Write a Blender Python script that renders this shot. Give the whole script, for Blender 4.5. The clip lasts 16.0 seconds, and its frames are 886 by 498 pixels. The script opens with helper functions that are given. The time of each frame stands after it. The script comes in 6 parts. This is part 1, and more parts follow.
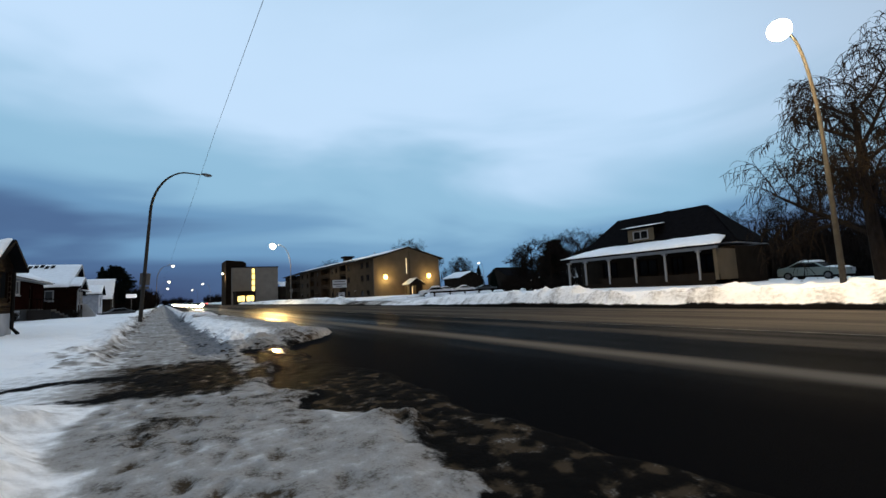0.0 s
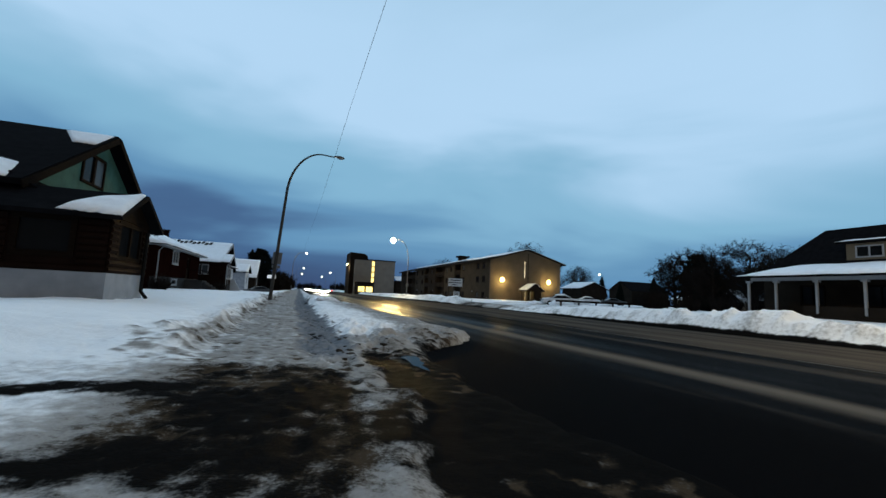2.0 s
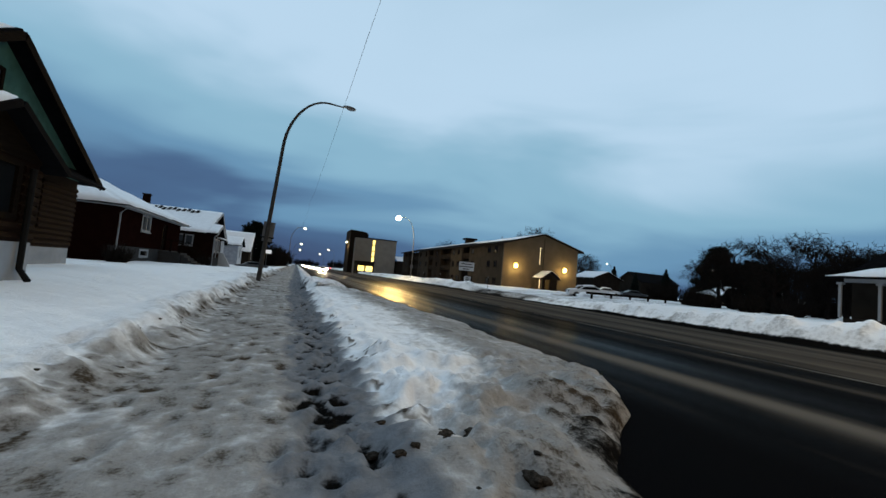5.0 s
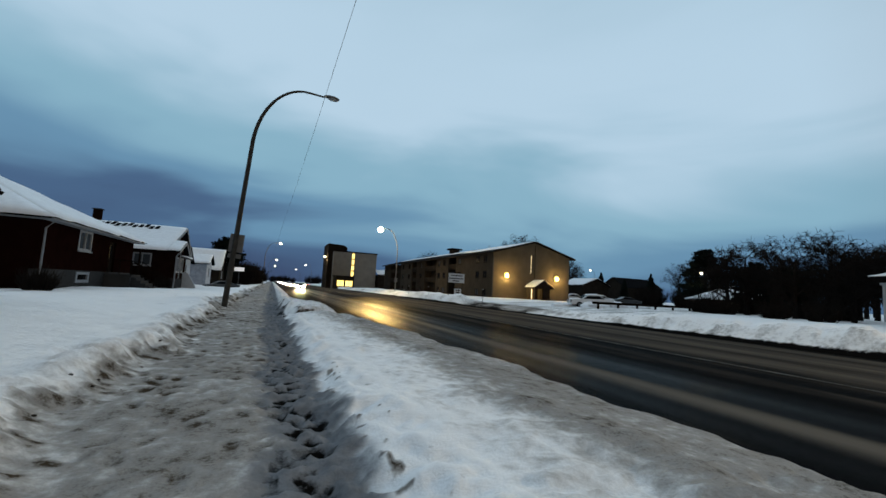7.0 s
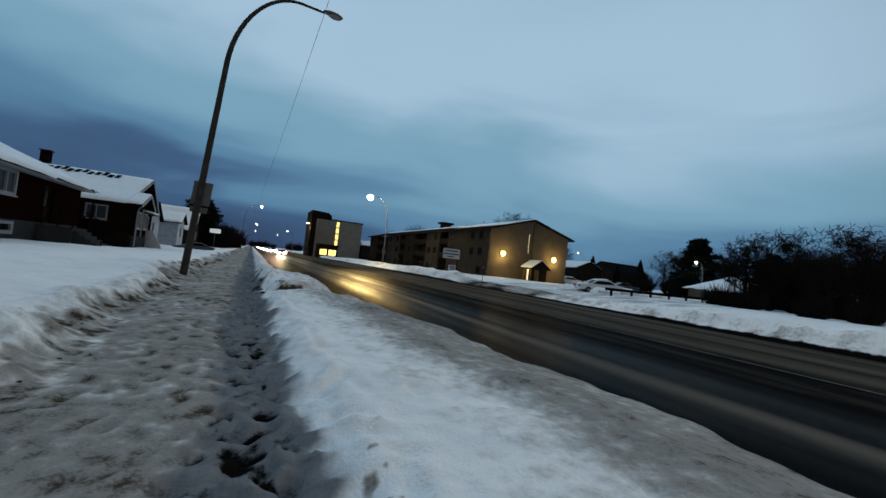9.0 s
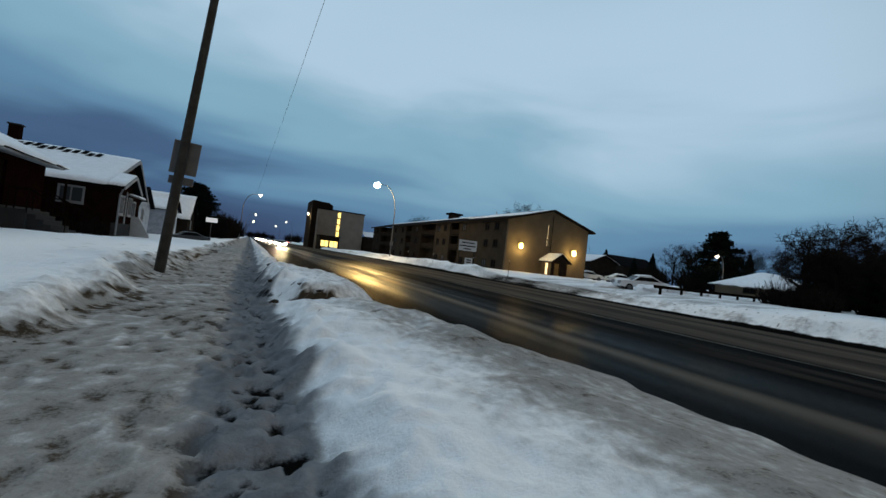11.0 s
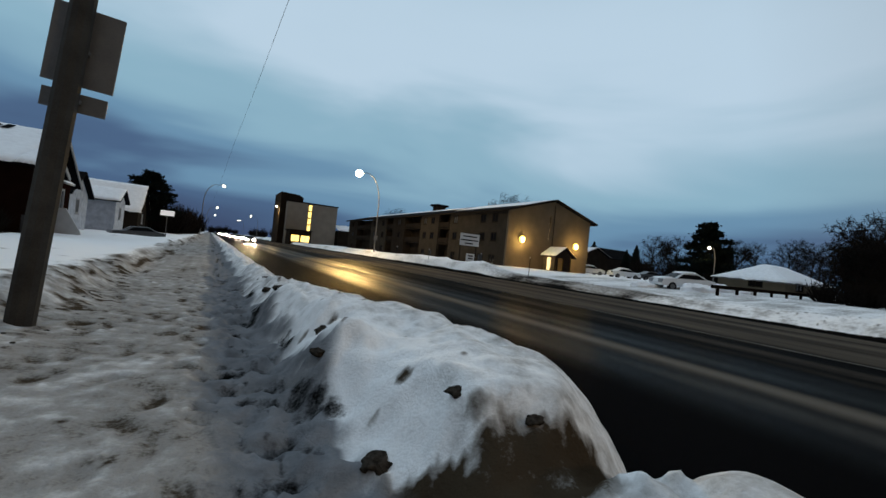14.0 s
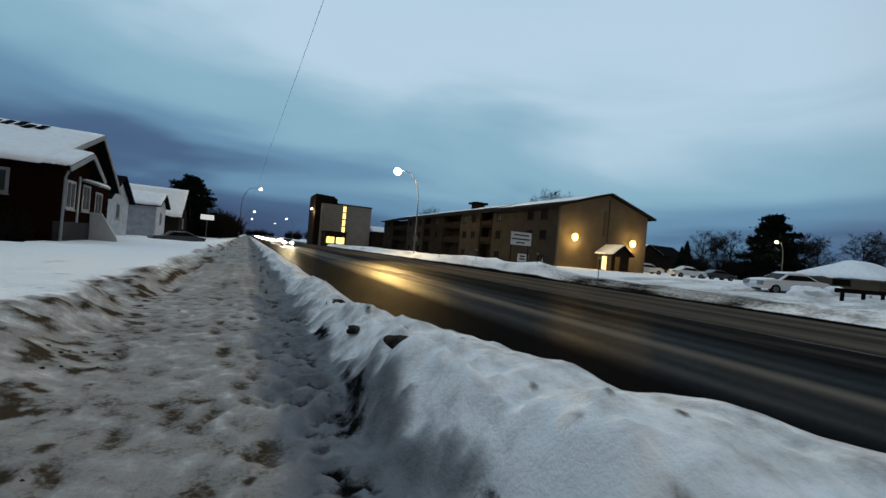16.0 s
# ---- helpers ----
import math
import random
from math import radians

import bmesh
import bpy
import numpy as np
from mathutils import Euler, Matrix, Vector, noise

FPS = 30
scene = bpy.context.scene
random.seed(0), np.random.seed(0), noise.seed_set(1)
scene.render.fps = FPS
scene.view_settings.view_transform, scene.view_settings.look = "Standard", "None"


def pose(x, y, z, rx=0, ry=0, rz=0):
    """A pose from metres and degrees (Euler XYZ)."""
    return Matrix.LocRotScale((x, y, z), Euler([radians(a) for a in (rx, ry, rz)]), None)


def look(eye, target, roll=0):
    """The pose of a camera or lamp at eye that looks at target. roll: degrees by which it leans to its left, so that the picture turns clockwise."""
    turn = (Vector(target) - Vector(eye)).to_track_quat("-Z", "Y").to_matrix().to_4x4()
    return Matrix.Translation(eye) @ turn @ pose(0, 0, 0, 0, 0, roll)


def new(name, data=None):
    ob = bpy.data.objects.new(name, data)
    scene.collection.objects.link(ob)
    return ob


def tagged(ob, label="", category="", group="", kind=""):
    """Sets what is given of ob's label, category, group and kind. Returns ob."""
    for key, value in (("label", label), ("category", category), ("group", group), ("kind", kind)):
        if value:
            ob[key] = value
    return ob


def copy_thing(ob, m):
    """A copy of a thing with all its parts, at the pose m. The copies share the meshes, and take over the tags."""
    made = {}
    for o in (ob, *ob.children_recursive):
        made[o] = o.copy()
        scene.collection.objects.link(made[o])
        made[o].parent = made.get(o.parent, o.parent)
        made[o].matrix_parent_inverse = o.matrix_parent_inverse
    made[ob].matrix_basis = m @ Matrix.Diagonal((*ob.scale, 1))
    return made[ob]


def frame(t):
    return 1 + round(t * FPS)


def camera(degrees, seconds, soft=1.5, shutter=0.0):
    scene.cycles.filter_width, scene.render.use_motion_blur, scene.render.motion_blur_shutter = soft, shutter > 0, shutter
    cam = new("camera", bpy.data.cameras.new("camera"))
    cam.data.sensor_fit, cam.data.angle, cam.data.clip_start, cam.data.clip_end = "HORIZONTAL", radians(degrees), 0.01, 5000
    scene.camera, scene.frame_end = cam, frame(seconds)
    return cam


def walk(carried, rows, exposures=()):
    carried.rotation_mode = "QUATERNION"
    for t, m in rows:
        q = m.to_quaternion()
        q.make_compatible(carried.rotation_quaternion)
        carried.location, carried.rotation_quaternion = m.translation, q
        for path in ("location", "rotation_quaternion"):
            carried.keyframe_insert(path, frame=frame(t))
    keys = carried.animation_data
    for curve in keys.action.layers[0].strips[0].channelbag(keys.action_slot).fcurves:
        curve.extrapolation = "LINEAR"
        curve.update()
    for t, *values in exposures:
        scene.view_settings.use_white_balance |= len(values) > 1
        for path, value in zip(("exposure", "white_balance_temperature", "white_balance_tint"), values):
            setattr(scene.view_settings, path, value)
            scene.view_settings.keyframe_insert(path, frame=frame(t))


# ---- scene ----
cam = camera(94.0, 16.0)
PATH = [
    (0, (-0.627, -0.795, 1.099), (0.49, 0.852, 1.297), -2.9),
    (0.5, (-0.116, 0.524, 1.042), (0.807, 2.287, 1.241), -1.1),
    (1, (0.05, 1.696, 1.006), (0.715, 3.568, 1.233), 2.4),
    (1.5, (-0.001, 2.823, 0.959), (0.582, 4.722, 1.191), 2.4),
    (2, (-0.093, 3.998, 0.89), (0.55, 5.879, 1.111), 2.8),
    (2.5, (-0.108, 5.136, 0.844), (0.537, 7.015, 1.076), 2.3),
    (3, (-0.154, 6.149, 0.853), (0.499, 8.028, 1.062), 3.7),
    (3.5, (-0.133, 7.157, 0.883), (0.44, 9.065, 1.055), 2.8),
    (6, (0.012, 12.693, 1.273), (0.73, 14.555, 1.4), 6.1),
    (6.5, (0.007, 13.716, 1.297), (0.748, 15.568, 1.441), 3.3),
    (7, (-0.028, 14.784, 1.298), (0.723, 16.627, 1.495), 3.2),
    (7.5, (0.005, 15.883, 1.309), (0.855, 17.683, 1.499), 2.0),
    (8, (0.077, 17.048, 1.322), (0.875, 18.876, 1.472), 4.6),
    (8.5, (0.125, 18.248, 1.284), (0.978, 20.055, 1.367), 5.1),
    (9, (0.133, 19.49, 1.283), (0.97, 21.304, 1.366), 6.3),
    (11.5, (-0.058, 25.869, 1.075), (0.794, 27.678, 1.117), 6.6),
    (12, (-0.121, 27.151, 1.052), (0.755, 28.948, 1.096), 6.2),
    (12.5, (-0.199, 28.421, 1.035), (0.718, 30.198, 1.075), 6.2),
    (13, (-0.323, 29.649, 1.019), (0.616, 31.415, 1.058), 5.9),
    (13.5, (-0.342, 30.779, 1.028), (0.646, 32.517, 1.064), 6.2),
    (14, (-0.381, 31.797, 1.099), (0.603, 33.538, 1.129), 5.9),
    (14.5, (-0.452, 32.738, 1.108), (0.522, 34.485, 1.127), 5.9),
    (15, (-0.463, 33.673, 1.117), (0.476, 35.439, 1.138), 5.6),
    (15.5, (-0.532, 34.631, 1.108), (0.393, 36.404, 1.127), 5.7),
    (16, (-0.567, 35.678, 1.109), (0.29, 37.485, 1.121), 5.0),
]
walk(cam, [(t, look(eye, target, roll)) for t, eye, target, roll in PATH],
     [(0, 0.15, 6500, 17), (1.5, 0.02, 6200, 12), (2.5, -0.1, 6100, 10), (3.5, -0.3, 6080, 10), (6, 0.15, 6930, 14), (7, -0.1, 6800, 12), (9, -0.4, 6350, 10), (11.5, -0.2, 6700, 12), (12.5, -0.32, 6750, 12), (13.5, -0.28, 6900, 14), (14.5, 0.05, 7080, 16), (16, -0.10, 6850, 13)])

# ---- world and light ----
def build_world():
    w = bpy.data.worlds.new("dusk_sky")
    scene.world = w
    w.use_nodes = True
    nt = w.node_tree
    nt.nodes.clear()
    out = nt.nodes.new("ShaderNodeOutputWorld")
    bg = nt.nodes.new("ShaderNodeBackground")
    tc = nt.nodes.new("ShaderNodeTexCoord")
    sep = nt.nodes.new("ShaderNodeSeparateXYZ")
    nt.links.new(tc.outputs["Generated"], sep.inputs[0])
    # cloud banks, stretched along the horizon
    mp = nt.nodes.new("ShaderNodeMapping")
    mp.inputs["Scale"].default_value = (1.2, 0.8, 4.2)
    mp.inputs["Rotation"].default_value = (0.0, radians(-14), radians(20))
    nt.links.new(tc.outputs["Generated"], mp.inputs[0])
    nz = nt.nodes.new("ShaderNodeTexNoise")
    nz.inputs["Scale"].default_value = 1.25
    nz.inputs["Detail"].default_value = 4.0
    nz.inputs["Roughness"].default_value = 0.45
    nz.inputs["Distortion"].default_value = 0.5
    nt.links.new(mp.outputs[0], nz.inputs["Vector"])
    # elevation, tilted so that the far left stays darker
    lean = nt.nodes.new("ShaderNodeMath")
    lean.operation = "MULTIPLY_ADD"
    lean.inputs[1].default_value = 0.09
    nt.links.new(sep.outputs["X"], lean.inputs[0])
    nt.links.new(sep.outputs["Z"], lean.inputs[2])
    cl = nt.nodes.new("ShaderNodeMath")
    cl.operation = "MULTIPLY_ADD"
    cl.inputs[1].default_value = 0.52
    low = nt.nodes.new("ShaderNodeMath")
    low.operation = "SUBTRACT"
    low.inputs[1].default_value = 0.05
    nt.links.new(nz.outputs["Fac"], cl.inputs[0])
    nt.links.new(lean.outputs[0], low.inputs[0])
    haze = nt.nodes.new("ShaderNodeMapRange")
    haze.interpolation_type = "SMOOTHSTEP"
    haze.inputs["From Min"].default_value, haze.inputs["From Max"].default_value = 0.02, 0.24
    haze.inputs["To Min"].default_value, haze.inputs["To Max"].default_value = -0.055, 0.0
    nt.links.new(sep.outputs["Z"], haze.inputs["Value"])
    dusk = nt.nodes.new("ShaderNodeMath")
    nt.links.new(low.outputs[0], dusk.inputs[0])
    nt.links.new(haze.outputs[0], dusk.inputs[1])
    nt.links.new(dusk.outputs[0], cl.inputs[2])
    ramp = nt.nodes.new("ShaderNodeValToRGB")
    ramp.color_ramp.interpolation = "EASE"
    stops = [(0.12, (0.048, 0.082, 0.170)), (0.25, (0.068, 0.139, 0.264)), (0.36, (0.138, 0.300, 0.468)),
             (0.48, (0.250, 0.475, 0.628)), (0.66, (0.480, 0.685, 0.860)), (1.0, (0.420, 0.620, 0.780))]
    els = ramp.color_ramp.elements
    while len(els) < len(stops):
        els.new(0.5)
    for e, (p, c) in zip(els, stops):
        e.position, e.color = p, (*c, 1)
    nt.links.new(cl.outputs[0], ramp.inputs[0])
    # the last daylight stands over the far end of the street; behind, the clouds only carry the town's glow
    dim = nt.nodes.new("ShaderNodeMapRange")
    dim.inputs["From Min"].default_value, dim.inputs["From Max"].default_value = -0.75, 0.4
    dim.inputs["To Min"].default_value, dim.inputs["To Max"].default_value = 0.0, 1.0
    nt.links.new(sep.outputs["Y"], dim.inputs["Value"])
    town = nt.nodes.new("ShaderNodeMix")
    town.data_type = "RGBA"
    town.inputs["A"].default_value = (0.150, 0.130, 0.120, 1)
    nt.links.new(dim.outputs[0], town.inputs["Factor"])
    nt.links.new(ramp.outputs[0], town.inputs["B"])
    nt.links.new(town.outputs["Result"], bg.inputs[0])
    # an overcast sky is brightest overhead
    over = nt.nodes.new("ShaderNodeMapRange")
    over.interpolation_type = "SMOOTHSTEP"
    over.inputs["From Min"].default_value, over.inputs["From Max"].default_value = 0.68, 1.0
    over.inputs["To Min"].default_value, over.inputs["To Max"].default_value = 1.0, 1.75
    nt.links.new(sep.outputs["Z"], over.inputs["Value"])
    nt.links.new(over.outputs[0], bg.inputs[1])
    nt.links.new(bg.outputs[0], out.inputs[0])


build_world()


def lamp(name, xyz, watts, colour, radius):
    d = bpy.data.lights.new(name, "POINT")
    d.energy, d.color, d.shadow_soft_size = watts, colour, radius
    ob = new(name, d)
    ob.location = xyz
    return ob


SODIUM = (1.0, 0.72, 0.34)
WARM = (1.0, 0.66, 0.22)

# ---- materials ----
MATS = {}


def material(name, colour, rough=0.7, scale=6.0, vary=0.25, bump=0.15, metal=0.0, fine=60.0, spec=0.012, alt=None, stretch=(1, 1, 1), by_object=0.0):
    """A plain surface with a coarse and a fine variation."""
    if name in MATS:
        return MATS[name]
    m = bpy.data.materials.new(name)
    m.use_nodes = True
    nt = m.node_tree
    b = nt.nodes["Principled BSDF"]
    tc = nt.nodes.new("ShaderNodeTexCoord")
    mp = nt.nodes.new("ShaderNodeMapping")
    mp.inputs["Scale"].default_value = stretch
    nt.links.new(tc.outputs["Object"], mp.inputs[0])
    n1 = nt.nodes.new("ShaderNodeTexNoise")
    n1.inputs["Scale"].default_value, n1.inputs["Detail"].default_value = scale, 5
    n2 = nt.nodes.new("ShaderNodeTexNoise")
    n2.inputs["Scale"].default_value, n2.inputs["Detail"].default_value = fine, 3
    for n in (n1, n2):
        nt.links.new(mp.outputs[0], n.inputs["Vector"])
    add = nt.nodes.new("ShaderNodeMath")
    add.operation = "MULTIPLY_ADD"
    add.inputs[1].default_value = 0.4
    nt.links.new(n2.outputs["Fac"], add.inputs[0])
    nt.links.new(n1.outputs["Fac"], add.inputs[2])
    mr = nt.nodes.new("ShaderNodeMapRange")
    mr.inputs["From Min"].default_value, mr.inputs["From Max"].default_value = 0.45, 0.95
    nt.links.new(add.outputs[0], mr.inputs["Value"])
    mix = nt.nodes.new("ShaderNodeMix")
    mix.data_type = "RGBA"
    c2 = alt or tuple(min(1, c * (1 + vary)) for c in colour)
    c1 = tuple(c * (1 - vary) for c in colour)
    mix.inputs["A"].default_value, mix.inputs["B"].default_value = (*c1, 1), (*c2, 1)
    nt.links.new(mr.outputs[0], mix.inputs["Factor"])
    col = mix.outputs["Result"]
    if by_object:
        oi = nt.nodes.new("ShaderNodeObjectInfo")
        mo = nt.nodes.new("ShaderNodeMapRange")
        mo.inputs["To Min"].default_value, mo.inputs["To Max"].default_value = 1 - by_object, 1 + by_object
        nt.links.new(oi.outputs["Random"], mo.inputs["Value"])
        hs = nt.nodes.new("ShaderNodeHueSaturation")
        nt.links.new(mo.outputs[0], hs.inputs["Value"])
        nt.links.new(col, hs.inputs["Color"])
        col = hs.outputs["Color"]
    nt.links.new(col, b.inputs["Base Color"])
    b.inputs["Roughness"].default_value, b.inputs["Metallic"].default_value = rough, metal
    b.inputs["Specular IOR Level"].default_value = spec
    if bump:
        bp = nt.nodes.new("ShaderNodeBump")
        bp.inputs["Strength"].default_value, bp.inputs["Distance"].default_value = bump, 0.03
        nt.links.new(add.outputs[0], bp.inputs["Height"])
        nt.links.new(bp.outputs[0], b.inputs["Normal"])
    MATS[name] = m
    return m


def glow(name, colour, strength):
    if name in MATS:
        return MATS[name]
    m = bpy.data.materials.new(name)
    m.use_nodes = True
    b = m.node_tree.nodes["Principled BSDF"]
    b.inputs["Base Color"].default_value = (0.8, 0.8, 0.75, 1)
    b.inputs["Emission Color"].default_value = (*colour, 1)
    b.inputs["Emission Strength"].default_value = strength
    MATS[name] = m
    return m


def glass(name, tint=(0.02, 0.025, 0.03)):
    if name in MATS:
        return MATS[name]
    m = bpy.data.materials.new(name)
    m.use_nodes = True
    b = m.node_tree.nodes["Principled BSDF"]
    b.inputs["Base Color"].default_value = (*tint, 1)
    b.inputs["Roughness"].default_value = 0.12
    b.inputs["Specular IOR Level"].default_value = 0.06
    MATS[name] = m
    return m


def lap_siding(name, colour, pitch, depth=0.6, rough=0.7, spec=0.012):
    """Boards or brick courses as relief with joints, at true size."""
    m = material(name, colour, rough, 2.0, 0.25, 0.0, fine=30, spec=spec)
    nt = m.node_tree
    b = nt.nodes["Principled BSDF"]
    tc = nt.nodes["Texture Coordinate"]
    sep = nt.nodes.new("ShaderNodeSeparateXYZ")
    nt.links.new(tc.outputs["Object"], sep.inputs[0])
    mul = nt.nodes.new("ShaderNodeMath")
    mul.operation = "DIVIDE"
    mul.inputs[1].default_value = pitch
    nt.links.new(sep.outputs["Z"], mul.inputs[0])
    fr = nt.nodes.new("ShaderNodeMath")
    fr.operation = "FRACT"
    nt.links.new(mul.outputs[0], fr.inputs[0])
    bp = nt.nodes.new("ShaderNodeBump")
    bp.inputs["Strength"].default_value, bp.inputs["Distance"].default_value = depth, 0.02
    nt.links.new(fr.outputs[0], bp.inputs["Height"])
    nt.links.new(bp.outputs[0], b.inputs["Normal"])
    return m


def ground_material():
    m = bpy.data.materials.new("snowy_ground")
    m.use_nodes = True
    nt = m.node_tree
    b = nt.nodes["Principled BSDF"]
    L = nt.links.new
    tc = nt.nodes.new("ShaderNodeTexCoord")

    def noise_node(scale, detail=5, rough=0.55):
        n = nt.nodes.new("ShaderNodeTexNoise")
        n.inputs["Scale"].default_value, n.inputs["Detail"].default_value, n.inputs["Roughness"].default_value = scale, detail, rough
        L(tc.outputs["Object"], n.inputs["Vector"])
        return n.outputs["Fac"]

    def attr(name):
        a = nt.nodes.new("ShaderNodeAttribute")
        a.attribute_name = name
        return a.outputs["Fac"]

    def math_node(op, a, c):
        n = nt.nodes.new("ShaderNodeMath")
        n.operation = op
        for k, v in enumerate((a, c)):
            if isinstance(v, (int, float)):
                n.inputs[k].default_value = v
            else:
                L(v, n.inputs[k])
        return n.outputs[0]

    def ramp(v, lo, hi):
        n = nt.nodes.new("ShaderNodeMapRange")
        n.interpolation_type = "SMOOTHSTEP"
        n.inputs["From Min"].default_value, n.inputs["From Max"].default_value = lo, hi
        L(v, n.inputs["Value"])
        return n.outputs[0]

    def mix(f, a, c):
        n = nt.nodes.new("ShaderNodeMix")
        n.data_type = "RGBA"
        L(f, n.inputs["Factor"])
        for key, v in (("A", a), ("B", c)):
            if isinstance(v, tuple):
                n.inputs[key].default_value = (*v, 1)
            else:
                L(v, n.inputs[key])
        return n.outputs["Result"]

    coarse, mid, fine = noise_node(1.1), noise_node(5.5, 6), noise_node(32, 5, 0.65)
    patch = math_node("ADD", math_node("MULTIPLY", mid, 0.9), math_node("MULTIPLY", fine, 0.55))
    patch = math_node("ADD", patch, math_node("MULTIPLY", coarse, 0.35))  # about 0.9 in the mean
    calm = math_node("ADD", math_node("ADD", math_node("MULTIPLY", mid, 0.9), math_node("MULTIPLY", fine, 0.22)), math_node("ADD", math_node("MULTIPLY", coarse, 0.35), 0.165))
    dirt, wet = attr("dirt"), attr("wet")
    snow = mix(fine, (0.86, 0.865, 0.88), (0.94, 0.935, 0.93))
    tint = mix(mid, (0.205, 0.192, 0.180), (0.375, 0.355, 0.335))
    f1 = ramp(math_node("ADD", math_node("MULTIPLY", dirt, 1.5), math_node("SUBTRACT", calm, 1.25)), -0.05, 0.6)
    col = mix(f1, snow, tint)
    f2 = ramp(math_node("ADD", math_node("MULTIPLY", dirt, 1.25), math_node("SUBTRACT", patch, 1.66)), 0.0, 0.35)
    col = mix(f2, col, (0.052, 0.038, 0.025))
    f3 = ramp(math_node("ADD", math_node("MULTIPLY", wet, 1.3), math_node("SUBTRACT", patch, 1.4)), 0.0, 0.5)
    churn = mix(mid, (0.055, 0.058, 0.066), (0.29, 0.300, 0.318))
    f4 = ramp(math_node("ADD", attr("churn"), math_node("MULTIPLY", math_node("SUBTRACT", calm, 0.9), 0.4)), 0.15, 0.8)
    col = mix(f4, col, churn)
    # wet slush, and the shade painted along the bank's foot
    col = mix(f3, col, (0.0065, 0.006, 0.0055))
    L(col, b.inputs["Base Color"])
    rr = nt.nodes.new("ShaderNodeMapRange")
    rr.inputs["To Min"].default_value, rr.inputs["To Max"].default_value = 0.8, 0.5
    L(f3, rr.inputs["Value"])
    L(rr.outputs[0], b.inputs["Roughness"])
    b.inputs["Specular IOR Level"].default_value = 0.0008
    bp = nt.nodes.new("ShaderNodeBump")
    bp.inputs["Strength"].default_value, bp.inputs["Distance"].default_value = 0.6, 0.045
    L(patch, bp.inputs["Height"])
    L(bp.outputs[0], b.inputs["Normal"])
    return m


def road_material():
    m = bpy.data.materials.new("wet_asphalt")
    m.use_nodes = True
    nt = m.node_tree
    b = nt.nodes["Principled BSDF"]
    L = nt.links.new
    tc = nt.nodes.new("ShaderNodeTexCoord")
    mp = nt.nodes.new("ShaderNodeMapping")
    mp.inputs["Scale"].default_value = (1.0, 0.12, 1.0)
    L(tc.outputs["Object"], mp.inputs[0])
    streak = nt.nodes.new("ShaderNodeTexNoise")
    streak.inputs["Scale"].default_value, streak.inputs["Detail"].default_value = 3.0, 6
    L(mp.outputs[0], streak.inputs["Vector"])
    grain = nt.nodes.new("ShaderNodeTexNoise")
    grain.inputs["Scale"].default_value, grain.inputs["Detail"].default_value = 90, 3
    L(tc.outputs["Object"], grain.inputs["Vector"])
    # slush bands, with a patch of lamplight painted in among them
    at = nt.nodes.new("ShaderNodeAttribute")
    at.attribute_name = "slush"
    s = nt.nodes.new("ShaderNodeMath")
    s.operation = "MULTIPLY_ADD"
    s.inputs[1].default_value = 0.5
    L(streak.outputs["Fac"], s.inputs[0])
    L(at.outputs["Fac"], s.inputs[2])
    f = nt.nodes.new("ShaderNodeMapRange")
    f.inputs["From Min"].default_value, f.inputs["From Max"].default_value = 0.40, 1.2
    L(s.outputs[0], f.inputs["Value"])
    mix = nt.nodes.new("ShaderNodeMix")
    mix.data_type = "RGBA"
    mix.inputs["A"].default_value, mix.inputs["B"].default_value = (0.0045, 0.0043, 0.0045, 1), (0.112, 0.097, 0.080, 1)
    L(f.outputs[0], mix.inputs["Factor"])
    L(mix.outputs["Result"], b.inputs["Base Color"])
    rr = nt.nodes.new("ShaderNodeMapRange")
    rr.inputs["To Min"].default_value, rr.inputs["To Max"].default_value = 0.50, 0.95
    L(f.outputs[0], rr.inputs["Value"])
    # a thin film of water, in streaks along the wheel tracks
    film = nt.nodes.new("ShaderNodeAttribute")
    film.attribute_name = "water"
    rw = nt.nodes.new("ShaderNodeMix")
    rw.inputs["B"].default_value = 0.30
    L(film.outputs["Fac"], rw.inputs["Factor"])
    L(rr.outputs[0], rw.inputs["A"])
    L(rw.outputs["Result"], b.inputs["Roughness"])
    sp = nt.nodes.new("ShaderNodeMapRange")
    sp.inputs["To Min"].default_value, sp.inputs["To Max"].default_value = 0.0006, 0.0075
    L(film.outputs["Fac"], sp.inputs["Value"])
    L(sp.outputs[0], b.inputs["Specular IOR Level"])
    bp = nt.nodes.new("ShaderNodeBump")
    bp.inputs["Strength"].default_value, bp.inputs["Distance"].default_value = 0.6, 0.012
    L(grain.outputs["Fac"], bp.inputs["Height"])
    L(bp.outputs[0], b.inputs["Normal"])
    return m


SNOW = material("roof_snow", (0.88, 0.90, 0.93), 0.8, 2.5, 0.08, 0.35, fine=14, spec=0.2)
DIRTY = material("dirty_snow_clod", (0.020, 0.016, 0.013), 0.9, 2.2, 0.5, 0.8, fine=12, alt=(0.07, 0.058, 0.047))
POLE = material("weathered_dark_steel", (0.050, 0.048, 0.045), 0.7, 4, 0.3, 0.08, metal=0.2, spec=0.05)
GALV = material("galvanised_steel", (0.13, 0.135, 0.14), 0.6, 4, 0.2, 0.05, metal=0.4, spec=0.3)
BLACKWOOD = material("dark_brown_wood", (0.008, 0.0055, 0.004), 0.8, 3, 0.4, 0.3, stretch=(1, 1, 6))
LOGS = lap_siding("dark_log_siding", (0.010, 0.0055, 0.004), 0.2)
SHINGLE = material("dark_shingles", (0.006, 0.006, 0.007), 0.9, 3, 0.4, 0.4)
